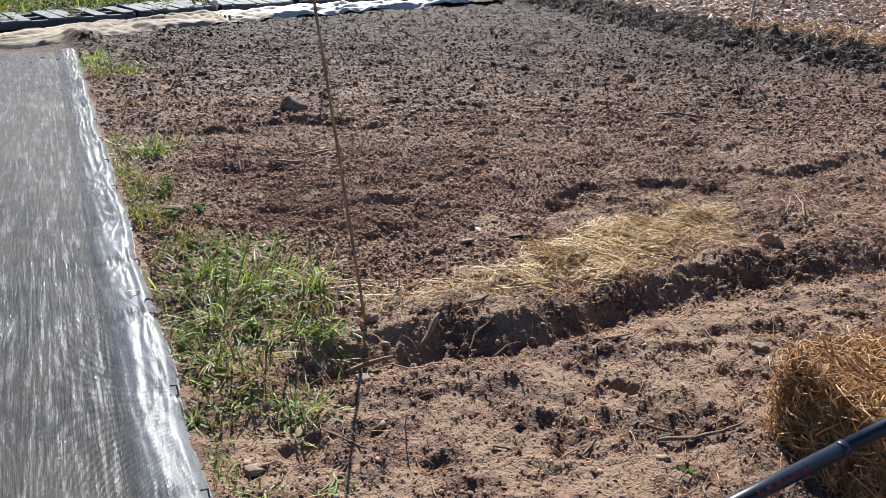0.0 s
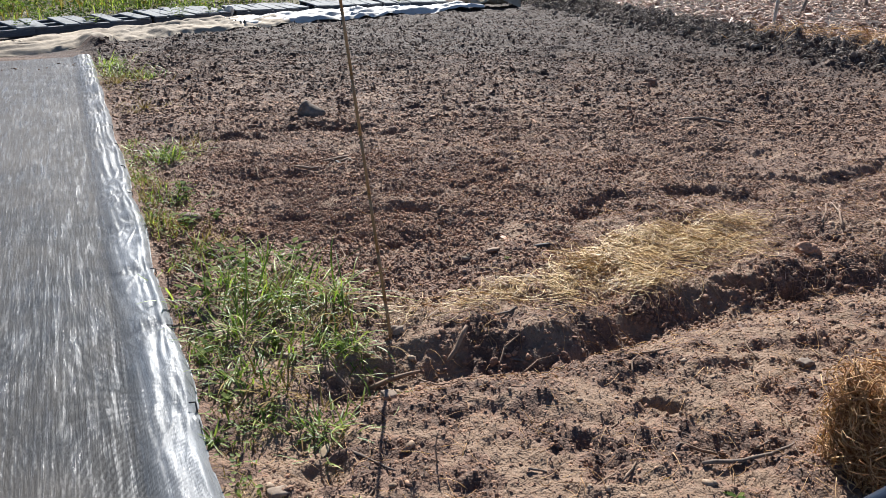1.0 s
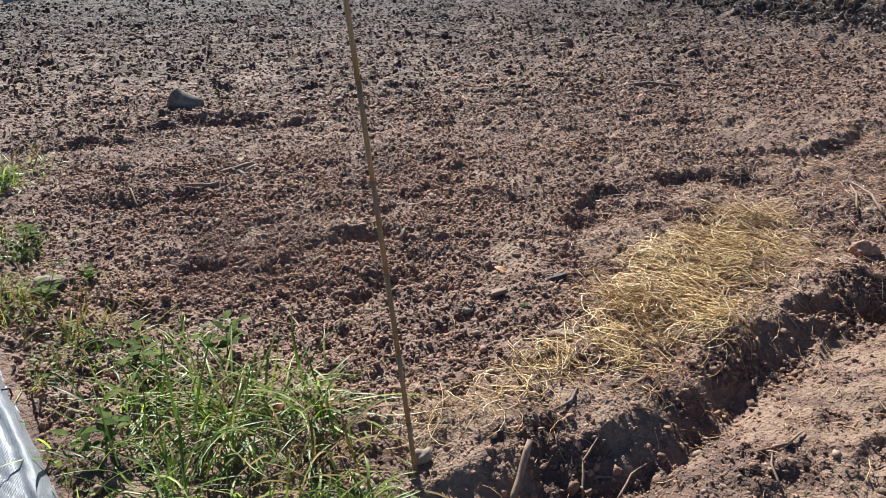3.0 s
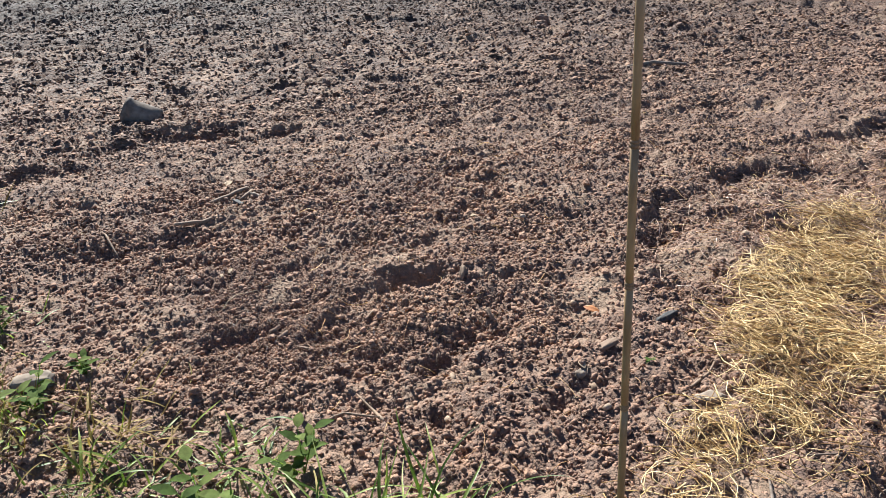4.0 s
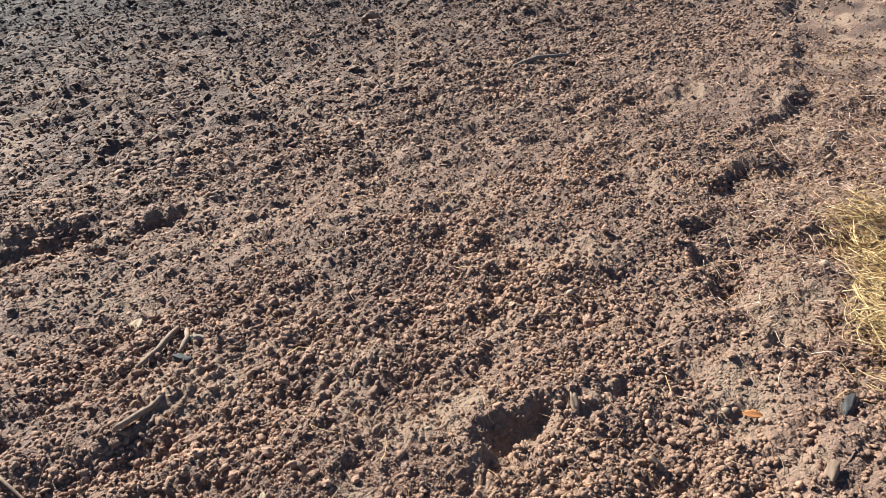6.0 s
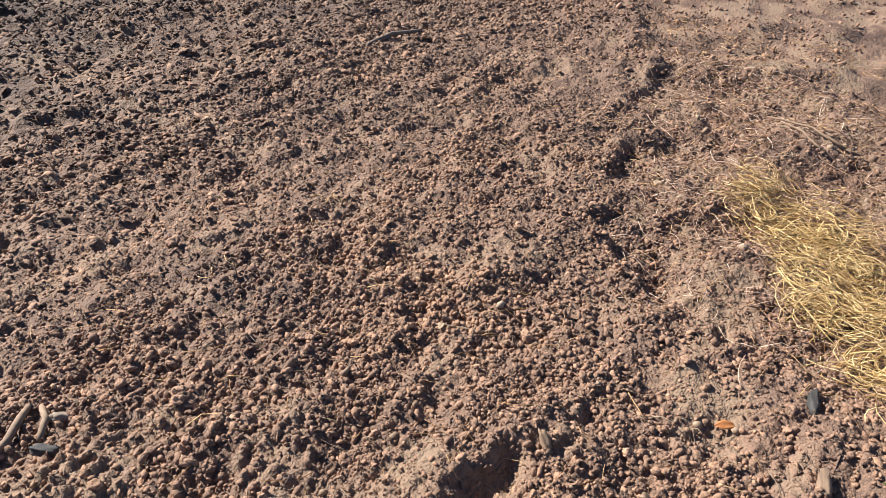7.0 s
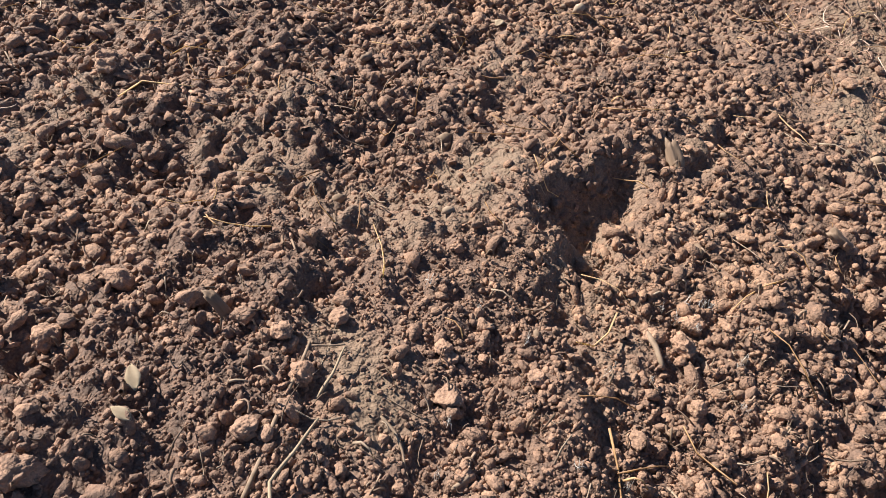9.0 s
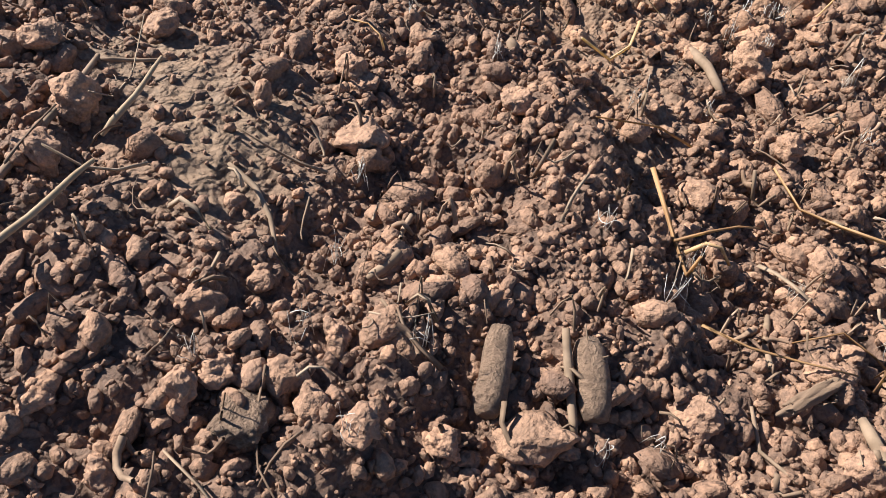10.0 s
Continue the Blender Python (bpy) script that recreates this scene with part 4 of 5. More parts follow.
# ---- hay bale and painted pole ----
def hay_bale():
    ob = empty("hay_bale", (1.61, 2.03, -0.07), label="loose brown hay bale on the bare soil", category="hay bale")
    me = bpy.data.meshes.new("core")
    bm = box(bmesh.new(), 0.86, 0.46, 0.32, pose(0, 0, 0.165, 0, 0, 17))
    bmesh.ops.subdivide_edges(bm, edges=bm.edges[:], cuts=14, use_grid_fill=True)
    for v in bm.verts:
        n = noise.noise(v.co * 5) * 0.035 + noise.noise(v.co * 14) * 0.02
        v.co += (v.co - Vector((0, 0, 0.16))).normalized() * n
    part("core", bm, M_HAY, ob, "packed hay")
    n = 5200
    # strands over the faces of the bale
    f = rng.choice(4, n, p=[0.42, 0.28, 0.24, 0.06])
    u, v = rng.uniform(-0.5, 0.5, n), rng.uniform(-0.5, 0.5, n)
    c = np.where((f == 0)[:, None], np.stack([u * 0.9, v * 0.48, np.full(n, 0.335)], -1),
                 np.where((f == 1)[:, None], np.stack([np.full(n, -0.44), u * 0.48, (v + 0.5) * 0.34], -1),
                          np.where((f == 2)[:, None], np.stack([u * 0.9, np.full(n, -0.24), (v + 0.5) * 0.34], -1), np.stack([u * 0.9, np.full(n, 0.24), (v + 0.5) * 0.34], -1))))
    nor = np.array([[0, 0, 1.0], [-1, 0, 0], [0, -1, 0], [0, 1, 0]])[f]
    d = rng.normal(size=(n, 3)) * np.array([1.0, 0.8, 0.75])
    d -= nor * (d * nor).sum(1, keepdims=True) * rng.uniform(0.45, 1.0, n)[:, None]
    d /= np.linalg.norm(d, axis=1)[:, None]
    L = rng.uniform(0.04, 0.16, n)[:, None, None]
    s = np.linspace(-0.5, 0.5, 5)[None, :, None]
    bend = rng.normal(size=(n, 1, 3)) * 0.02
    q = c[:, None] + d[:, None] * s * L + bend * (1 - 4 * s * s) + nor[:, None] * rng.uniform(-0.006, 0.022, n)[:, None, None]
    q[..., 2] = np.maximum(q[..., 2], 0.01)
    a = radians(17)
    rot = np.array([[math.cos(a), -math.sin(a), 0], [math.sin(a), math.cos(a), 0], [0, 0, 1]])
    q = q @ rot.T
    r = np.repeat(rng.uniform(0.0008, 0.0024, n)[:, None], 5, 1)
    put("hay_coat", strand_mesh("hay_coat", q, r), M_HAY, ob, "loose hay stalks")


hay_bale()


def painted_pole():
    p0, p1 = Vector((0.466, 1.272, 0.288)), Vector((1.558, 1.776, 0.484))
    ob = empty("painted_pole", (1.1, 1.56, 0.3), label="dark navy painted metal pole resting across the hay bale", category="pole")
    o = Vector((1.1, 1.56, 0.3))
    p0, p1 = p0 - o, p1 - o
    d = (p1 - p0).normalized()
    part("tube", tube(bmesh.new(), p0, p0.lerp(p1, 0.46), 0.0185, 0.0185, 24, 2), M_PIPE, ob)
    part("collar", tube(bmesh.new(), p0.lerp(p1, 0.445), p0.lerp(p1, 0.462), 0.0195, 0.0195, 24, 2), M_PIPE, ob)
    part("tube", tube(bmesh.new(), p0.lerp(p1, 0.46), p1, 0.0175, 0.0175, 24, 2), M_PIPE, ob)
    low = d.cross(Vector((0, 0, 1))).normalized()
    side = (low * 0.72 + Vector((0, 0, 0.2))).normalized()

    def strip(name, a, b, r, width, mat, label, around):
        bm = bmesh.new()
        e = d.cross(around).normalized()
        rows = []
        for t in (a, b):
            c = p0.lerp(p1, t)
            rows.append([bm.verts.new(c + (around * math.cos(g) + e * math.sin(g)) * r) for g in np.linspace(-width, width, 6)])
        for j in range(5):
            bm.faces.new((rows[0][j], rows[0][j + 1], rows[1][j + 1], rows[1][j]))
        bmesh.ops.solidify(bm, geom=bm.faces[:], thickness=0.0006)
        part(name, bm, mat, ob, label)
    strip("stripe", 0.56, 0.98, 0.0182, 0.33, M_STRIPE, "pale grey stripe along the tube", side)
    for k in range(6):
        strip("print", 0.235 + 0.022 * k, 0.249 + 0.022 * k, 0.0191, 0.28, M_PINK, "faded red printed mark" if k == 0 else "", (side + Vector((0, 0, 0.7))).normalized())


painted_pole()


# ---- grass and weeds along the sheet ----
def tuft(x, y, n, length, spread, mat, label, name="grass_tuft", width=0.0031, group="grass beside the groundcover", droop=0.9):
    ob_z = ground_z(x, y)
    k = 7
    a = rng.uniform(0, 2 * np.pi, n)
    rad = np.abs(rng.normal(0, spread, n))
    b = rng.uniform(0, 2 * np.pi, n)
    x0, y0 = np.cos(b) * rad, np.sin(b) * rad
    inside = off_tarp(x0 + x, y0 + y)
    x0, y0 = x0 * inside, y0 * inside
    L = length * rng.uniform(0.45, 1.1, n)
    lean0 = rng.uniform(0.35, 1.4, n)
    s = np.linspace(0, 1, k)
    ang = lean0[:, None] + droop * rng.uniform(0.4, 1.3, n)[:, None] * s[None] ** 1.3
    turn = a[:, None] + rng.normal(0, 0.5, n)[:, None] * s[None]
    st = (L / (k - 1))[:, None]
    px = x0[:, None] + np.cumsum(np.sin(ang) * np.cos(turn) * st, 1) - st * 0
    py = y0[:, None] + np.cumsum(np.sin(ang) * np.sin(turn) * st, 1)
    pz = np.cumsum(np.cos(ang) * st, 1) - 0.012
    gz0 = height(px + x, py + y, False) - ob_z
    pz = np.maximum(pz + (height(x0 + x, y0 + y, False) - ob_z)[:, None], gz0 + 0.004)
    w = width * rng.uniform(0.6, 1.3, n)[:, None] * np.array([0.7, 1, 1, 0.95, 0.8, 0.5, 0.06])[None]
    ob = put(name, blade_mesh(name, np.stack([px, py, pz], -1), w), mat, label=label, category="grass", group=group)
    ob.location = (x, y, ob_z)
    return ob


GRASS = "tuft of green grass growing beside the groundcover"
for x, y, n, L, sp in ((-0.74, 2.98, 120, 0.27, 0.12), (-0.54, 2.95, 80, 0.25, 0.09), (-0.86, 2.72, 90, 0.23, 0.12), (-0.42, 2.62, 90, 0.14, 0.07), (-0.98, 3.05, 90, 0.17, 0.14),
                       (-0.45, 2.20, 80, 0.11, 0.08), (-0.66, 2.24, 70, 0.09, 0.10), (-0.82, 2.42, 80, 0.10, 0.11), (-0.5, 1.78, 45, 0.06, 0.07), (-0.28, 1.80, 25, 0.05, 0.05),
                       (-1.96, 5.0, 150, 0.16, 0.14), (-1.62, 4.2, 60, 0.12, 0.10), (-1.2, 3.4, 70, 0.13, 0.14), (-0.95, 3.4, 50, 0.11, 0.12), (-3.5, 7.75, 110, 0.22, 0.2), (-3.15, 7.7, 80, 0.16, 0.15), (-3.75, 8.3, 110, 0.22, 0.2),
                       (-0.62, 2.62, 90, 0.16, 0.14), (-0.78, 2.1, 50, 0.07, 0.09)):
    tuft(x, y, n, L, sp, M_GRASS, GRASS)
for x, y, n, L, sp in ((-0.85, 2.95, 60, 0.22, 0.16), (-0.55, 2.75, 45, 0.2, 0.12), (-1.25, 3.6, 90, 0.14, 0.14), (-1.9, 5.2, 80, 0.15, 0.14), (-0.62, 2.35, 70, 0.12, 0.12), (-3.3, 7.4, 140, 0.2, 0.25), (-2.6, 6.3, 90, 0.14, 0.2)):
    tuft(x, y, n, L, sp, M_DRYGRASS, "thin tuft of dry yellow grass beside the groundcover", group="dry grass beside the groundcover")


def leaf_into(bm, base, way, length, width, normal):
    """A pointed leaf with a raised midrib fold."""
    side = way.cross(normal).normalized()
    rows = []
    for t, w, dz in ((0, 0.06, 0), (0.2, 0.7, 0.03), (0.45, 1, 0.04), (0.75, 0.65, 0.0), (1, 0.03, -0.1)):
        c = base + way * length * t + normal * dz * length
        rows.append([bm.verts.new(c - side * width * w + normal * 0.12 * width), bm.verts.new(c), bm.verts.new(c + side * width * w + normal * 0.12 * width)])
    for a, b in zip(rows, rows[1:]):
        for j in (0, 1):
            bm.faces.new((a[j], a[j + 1], b[j + 1], b[j]))


def weed(x, y, tall, leaves, size, seed):
    rnd = random.Random(seed)
    o = (x, y, ground_z(x, y) - 0.005)
    ob = empty("weed", o, label="small broad-leaved green weed rooted in the soil", category="weed", group="weeds beside the groundcover")
    stem, foliage = bmesh.new(), bmesh.new()
    for s in range(max(1, leaves // 6)):
        a = rnd.uniform(0, 6.28)
        top = Vector((math.cos(a) * tall * rnd.uniform(0.2, 0.7), math.sin(a) * tall * rnd.uniform(0.2, 0.7), tall * rnd.uniform(0.6, 1)))
        tube(stem, (0, 0, 0), top, 0.0022, 0.0012, 5, 3, 0.0)
        for i in range(6):
            t = 0.3 + 0.7 * i / 5
            b = a + 2.4 * i + rnd.uniform(-0.4, 0.4)
            way = Vector((math.cos(b), math.sin(b), rnd.uniform(-0.1, 0.5))).normalized()
            nor = (Vector((0, 0, 1)) - way * way.z).normalized()
            leaf_into(foliage, top * t, way, size * rnd.uniform(0.7, 1.2), size * rnd.uniform(0.2, 0.3), nor)
    part("stem", stem, M_GRASS, ob)
    part("foliage", foliage, M_WEED, ob)


for i, (x, y, tall, lv, sz) in enumerate(((-1.42, 3.78, 0.12, 18, 0.05), (-1.0, 3.25, 0.16, 24, 0.055), (-0.78, 3.32, 0.12, 18, 0.05), (-1.05, 2.9, 0.12, 18, 0.05), (-0.72, 2.66, 0.07, 12, 0.045),
                                          (-1.62, 4.32, 0.1, 18, 0.045), (-1.9, 4.9, 0.12, 24, 0.04), (-0.95, 2.55, 0.08, 12, 0.04), (-0.8, 2.3, 0.05, 12, 0.03), (-1.3, 3.9, 0.06, 12, 0.04),
                                          (0.78, 1.93, 0.02, 6, 0.032), (0.2, 3.45, 0.03, 6, 0.02))):
    weed(x, y, tall, lv, sz, 100 + i)


# ---- far edge: cloths, pallets, bag ----
def wrinkled(name, line, width, mat, label, seed, amp):
    """A crumpled sheet laid along a line of (x, y) places."""
    px, py = [q[0] for q in line], [q[1] for q in line]
    d = np.concatenate([[0], np.cumsum(np.hypot(np.diff(px), np.diff(py)))])
    s = np.arange(0, d[-1], 0.03)
    cx, cy = np.interp(s, d, px), np.interp(s, d, py)
    tx, ty = np.gradient(cx), np.gradient(cy)
    n = np.hypot(tx, ty)
    tx, ty = tx / n, ty / n
    v = np.arange(-0.5, 0.5001, 0.03)
    S, V = np.meshgrid(s, v)
    w = width * (1 + 0.35 * noise2(S, S * 0 + seed, 0.9, seed)) * V
    off = 0.12 * noise2(S, S * 0 + seed + 5, 1.3, seed + 1)
    x, y = np.interp(S, s, cx) - np.interp(S, s, ty) * (w + off), np.interp(S, s, cy) + np.interp(S, s, tx) * (w + off)
    z = height(x, y, False) + 0.03 + amp * 0.8 * (noise2(S * 0.4 + V, V * width * 1.5, 0.4, seed + 2) + 0.3) + amp * 1.8 * np.abs(noise2(S * 0.3 - V * 0.6, V * width * 2.2, 0.33, seed + 3)) + 0.6 * amp * np.abs(noise2(S * 0.35 + V, V * width * 4, 0.16, seed + 4))
    z -= 0.05 * smooth01((np.abs(V) - 0.42) / 0.08)
    i = np.arange(S.size).reshape(S.shape)
    q = np.stack([i[:-1, :-1], i[:-1, 1:], i[1:, 1:], i[1:, :-1]], -1).reshape(-1, 4)
    return put(name, mesh_np(name, np.stack([x, y, z], -1).reshape(-1, 3), q), mat, label=label, category="cloth")


wrinkled("brown_cloth", [(-6.4, 8.7), (-5.2, 9.35), (-4.75, 10.2), (-4.1, 11.0), (-3.5, 11.75), (-2.9, 12.3)], 0.95, M_BURLAP, "crumpled brown sacking cloth lying along the bed", 71, 0.045)
wrinkled("white_sheet", [(-3.4, 11.8), (-2.75, 12.35), (-2.1, 12.9), (-1.4, 13.45), (-0.6, 14.05), (0.1, 14.6)], 0.8, M_WHITE, "crumpled white plastic sheet lying along the bed", 81, 0.05)
wrinkled("brown_cloth", [(0.0, 14.6), (0.5, 14.8), (1.0, 14.85)], 0.7, M_BURLAP, "heap of crumpled pale cloth at the bed corner", 91, 0.13)


def pallet(x, y, turn, slats, step, depth, seed, tilt=8):
    """A weathered pallet: grey slats across two dark bearers."""
    rnd = random.Random(seed)
    n = len(slats)
    ob = empty("wooden_pallet", (x, y, 0.02), label="weathered grey wooden pallet lying behind the bed", category="pallet", group="pallets behind the bed")
    ob.matrix_world = pose(x, y, 0.02, 0, 0, turn)
    long = step * n
    for k in (0, 1, 2):
        part("bearer", box(bmesh.new(), long, 0.09, 0.085, pose(long / 2, 0.06 + k * (depth - 0.12) / 2, 0.03 + k * math.tan(radians(tilt)) * depth / 2, 0, 0, 0), 0.006), M_FRAME, ob, "dark bluish bearer" if k == 0 else "", False)
    for i, have in enumerate(slats):
        if have:
            m = pose(step * (i + 0.5), depth / 2, 0.0855 + math.tan(radians(tilt)) * depth / 2, tilt + rnd.uniform(-1, 1), rnd.uniform(-2, 2), rnd.uniform(-3, 3))
            part("slat", box(bmesh.new(), step * rnd.uniform(0.84, 0.96), depth * rnd.uniform(0.94, 1.04), 0.024, m, 0.004), M_PLANK, ob, "", False)
    return ob


pallet(-6.75, 9.35, 44, (0, 1, 0, 1, 1, 0, 1), 0.22, 0.8, 1, 1)
pallet(-5.66, 10.45, 45, (1, 0, 1, 1, 0, 1, 0, 1), 0.20, 0.8, 2, 1)
pallet(-4.5, 11.66, 42, (1, 1, 1, 1, 1, 1), 0.20, 0.95, 3, 1)
pallet(-3.55, 12.6, 33, (1, 1, 1, 1, 1, 1), 0.20, 0.95, 4, 0)
pallet(-2.48, 13.5, 28, (1, 1, 1, 1, 1), 0.24, 0.95, 5, 0)
pallet(-1.38, 14.1, 22, (1, 1, 1, 1, 1), 0.24, 0.95, 6, 0)


def white_bag():
    bm = bmesh.new()
    for c, r in (((-0.07, 0, 0.06), 0.06), ((0.06, 0.03, 0.08), 0.08)):
        got = bmesh.ops.create_icosphere(bm, subdivisions=3, radius=r, matrix=Matrix.Translation(c))["verts"]
        for v in got:
            v.co += (v.co - Vector(c)).normalized() * (0.35 * r * noise.noise(v.co * 9) + 0.15 * r * noise.noise(v.co * 25))
            v.co.z = max(v.co.z, 0)
    ob = part("plastic_bag", bm, M_WHITE, None)
    ob.location = (-3.72, 12.5, 0.04)
    tagged(ob, "crumpled white plastic bag at the pallet edge", "bag")


white_bag()

# ---- dark border with branches, mulched bed, posts ----


def border(x, y):
    return np.exp(-((ridge_side(x, y) - 0.05) / 0.3) ** 4)


xy = scatter(2600, 0.4, 6.6, 6.6, 16.0, border)
n = len(xy)
p, r = lying(xy, power(n, 0.05, 0.35, 1.4), rng.uniform(0.002, 0.008, n), 5, 0.35, 0.05, 0.25)
put("border_branches", strand_mesh("border_branches", p, r, 4), M_DARKWOOD, label="dark rotting branches and bark heaped along the bed border", category="branches", kind="stuff")
clods("border_soil", scatter(3500, 0.4, 6.6, 6.6, 16.0, border), power(3500, 0.012, 0.04, 1.6), 1, M_DARKWOOD, "dark damp lumps along the bed border")


def mulched(x, y):
    return smooth01((ridge_side(x, y) - 0.2) / 0.25) * (y < 18.0) * (0.5 + 0.5 * smooth01(0.5 + 2 * noise2(x, y, 0.8, 51)))


xy = scatter(6500, 0.6, 12.5, 7.0, 18.0, mulched)
p, r = lying(xy, rng.uniform(0.08, 0.35, 6500), rng.uniform(0.002, 0.007, 6500), 5, 0.8, 0.14, 0.25)
clods("mulch_wads", scatter(3200, 0.6, 12.5, 7.0, 18.0, mulched), power(3200, 0.025, 0.09, 1.4), 1, M_MULCH, "matted wads of weathered straw on the bed", "straw", 0.5)
put("straw_mulch", strand_mesh("straw_mulch", p, r), M_MULCH, label="thick layer of weathered reddish straw mulch on the bed", category="straw", kind="stuff")
xy = scatter(900, 3.4, 7.0, 7.0, 10.5, lambda x, y: np.exp(-((ridge_side(x, y) - 0.5) / 0.3) ** 2))
p, r = lying(xy, rng.uniform(0.10, 0.4, 900), rng.uniform(0.002, 0.006, 900), 5, 0.8, 0.16, 0.25)
put("orange_straw", strand_mesh("orange_straw", p, r), M_HAY, label="fresh yellow straw along the mulched border", category="straw", kind="stuff")


def post(x, y, tall, r, lean, mat, label):
    z = ground_z(x, y) - 0.1
    ob = empty("stake", (x, y, z), label=label, category="stake", group="stakes in the mulched bed")
    part("shaft", tube(bmesh.new(), (0, 0, 0), (lean[0], lean[1], tall), r, r * 0.8, 10, 6, 0.15), mat, ob)
    part("tip", tube(bmesh.new(), (lean[0], lean[1], tall), (lean[0] * 1.01, lean[1] * 1.01, tall + 0.03), r * 0.8, r * 0.4, 10, 2), mat, ob)


post(3.98, 10.45, 1.5, 0.022, (0.02, 0.0), M_POST, "pale wooden stake standing at the bed border")
post(5.4, 13.1, 1.4, 0.028, (0.35, 0.1), M_DARKWOOD, "dark crooked stake leaning in the mulched bed")
post(6.97, 14.2, 1.4, 0.03, (0.0, 0.0), M_DARKWOOD, "dark upright stake in the mulched bed")
post(4.9, 15.9, 1.2, 0.03, (0.05, 0.0), M_DARKWOOD, "dark upright stake in the mulched bed")
post(0.93, 14.9, 1.2, 0.02, (0.0, 0.0), M_POST, "pale thin stake at the bed corner")
post(2.75, 17.2, 1.2, 0.03, (-0.03, 0.0), M_DARKWOOD, "dark upright stake in the mulched bed")

# edging boards behind the mulched bed
for k, (x, y, turn, L, mat, lab) in enumerate(((1.4, 18.6, 3, 3.2, M_FRAME, "dark edging board behind the mulched bed"), (4.7, 18.7, -1, 3.2, M_FRAME, "dark edging board behind the mulched bed"), (8.0, 18.4, -5, 5.2, M_FRAME, "dark edging board behind the mulched bed"),
                                                (4.4, 19.2, 1, 3.0, M_PLANK, "pale grey board lying behind the mulched bed"), (8.6, 18.9, -4, 4.4, M_PLANK, "pale grey board lying behind the mulched bed"))):
    m = pose(x, y, 0.0, 0, 0, turn)
    hi = 0.28 if mat is M_FRAME else 0.06
    ob = part("edging_board", box(bmesh.new(), L, 0.06 if mat is M_FRAME else 0.4, hi, pose(L / 2, 0, hi / 2 + 0.02 + (0.1 if mat is M_PLANK else 0)), 0.006), mat, None, "", False)
    ob.matrix_world = m
    tagged(ob, lab, "board", "boards behind the mulched bed")


# ---- overgrown ground behind ----
def overgrown(name, n, keep, x0, x1, y0, y1, tall, mat, label, width, bend=0.9):
    xy = scatter(n, x0, x1, y0, y1, keep)
    k = 5
    s = np.linspace(0, 1, k)
    a = rng.uniform(0, 2 * np.pi, n)
    L = tall * rng.uniform(0.4, 1.15, n) * (0.6 + 0.8 * smooth01(0.5 + 1.6 * noise2(xy[:, 0], xy[:, 1], 1.6, 55)))
    ang = rng.uniform(0.02, 0.5, n)[:, None] + bend * rng.uniform(0.2, 1.3, n)[:, None] * s[None] ** 1.5
    st = (L / (k - 1))[:, None]
    px = xy[:, 0, None] + np.cumsum(np.sin(ang) * st, 1) * np.cos(a)[:, None]
    py = xy[:, 1, None] + np.cumsum(np.sin(ang) * st, 1) * np.sin(a)[:, None]
    pz = height(xy[:, 0], xy[:, 1], False)[:, None] + np.cumsum(np.cos(ang) * st, 1) - 0.02
    w = width * rng.uniform(0.6, 1.4, n)[:, None] * np.array([0.8, 1, 0.9, 0.6, 0.08])[None]
    put(name, blade_mesh(name, np.stack([px, py, pz], -1), w), mat, label=label, category="grass", kind="stuff")


overgrown("tall_dry_grass", 9000, behind, -14, 14, 10.5, 28, 0.7, M_GOLD, "overgrown dry golden grass behind the garden bed", 0.006)
overgrown("tall_green_weeds", 5000, lambda x, y: behind(x, y) * (0.25 + 0.75 * smooth01((16.5 + 0.3 * x - y + 3 * noise2(x, y, 2.0, 57)) / 3)), -14, 14, 10.5, 28, 0.4, M_GRASS, "overgrown green weeds behind the garden bed", 0.007, 1.3)


def broad_leaves(n, keep, x0, x1, y0, y1, tall, size, mat, name, label):
    """Many small leaves at mixed heights."""
    xy = scatter(n, x0, x1, y0, y1, keep)
    z = height(xy[:, 0], xy[:, 1], False) + rng.random(n) ** 0.7 * tall * (0.4 + 0.9 * smooth01(0.5 + 1.6 * noise2(xy[:, 0], xy[:, 1], 1.1, 56)))
    a = rng.uniform(0, 2 * np.pi, n)
    el = rng.normal(0.1, 0.5, n)
    way = np.stack([np.cos(a) * np.cos(el), np.sin(a) * np.cos(el), np.sin(el)], -1)
    L = size * rng.uniform(0.6, 1.4, n)
    s = np.array([0, 0.3, 0.65, 1.0])
    p = np.concatenate([xy, z[:, None]], 1)[:, None] + way[:, None] * (L[:, None] * s[None])[..., None]
    p[..., 2] -= 0.25 * (L[:, None] * s[None] ** 2)
    w = (L * 0.32)[:, None] * np.array([0.1, 1, 0.8, 0.05])[None]
    put(name, blade_mesh(name, p, w), mat, label=label, category="weeds", kind="stuff")


broad_leaves(9000, lambda x, y: behind(x, y) * smooth01((17.2 + 0.25 * x - y + 2.5 * noise2(x, y, 1.5, 58)) / 2), -13, 4, 10.5, 20, 0.35, 0.065, M_WEED, "leafy_weeds", "leafy green weeds overgrowing the pallets")
broad_leaves(9000, lambda x, y: behind(x, y), -13, 13, 13, 25, 0.75, 0.075, M_GOLD, "withered_weeds", "withered golden weeds behind the garden bed")
for i, (x, y) in enumerate(((-5.2, 11.1), (-4.3, 12.0), (-3.9, 12.45), (-5.9, 10.6), (-1.1, 14.55), (-6.3, 10.2))):
    weed(x, y, 0.25, 24, 0.11, 300 + i)


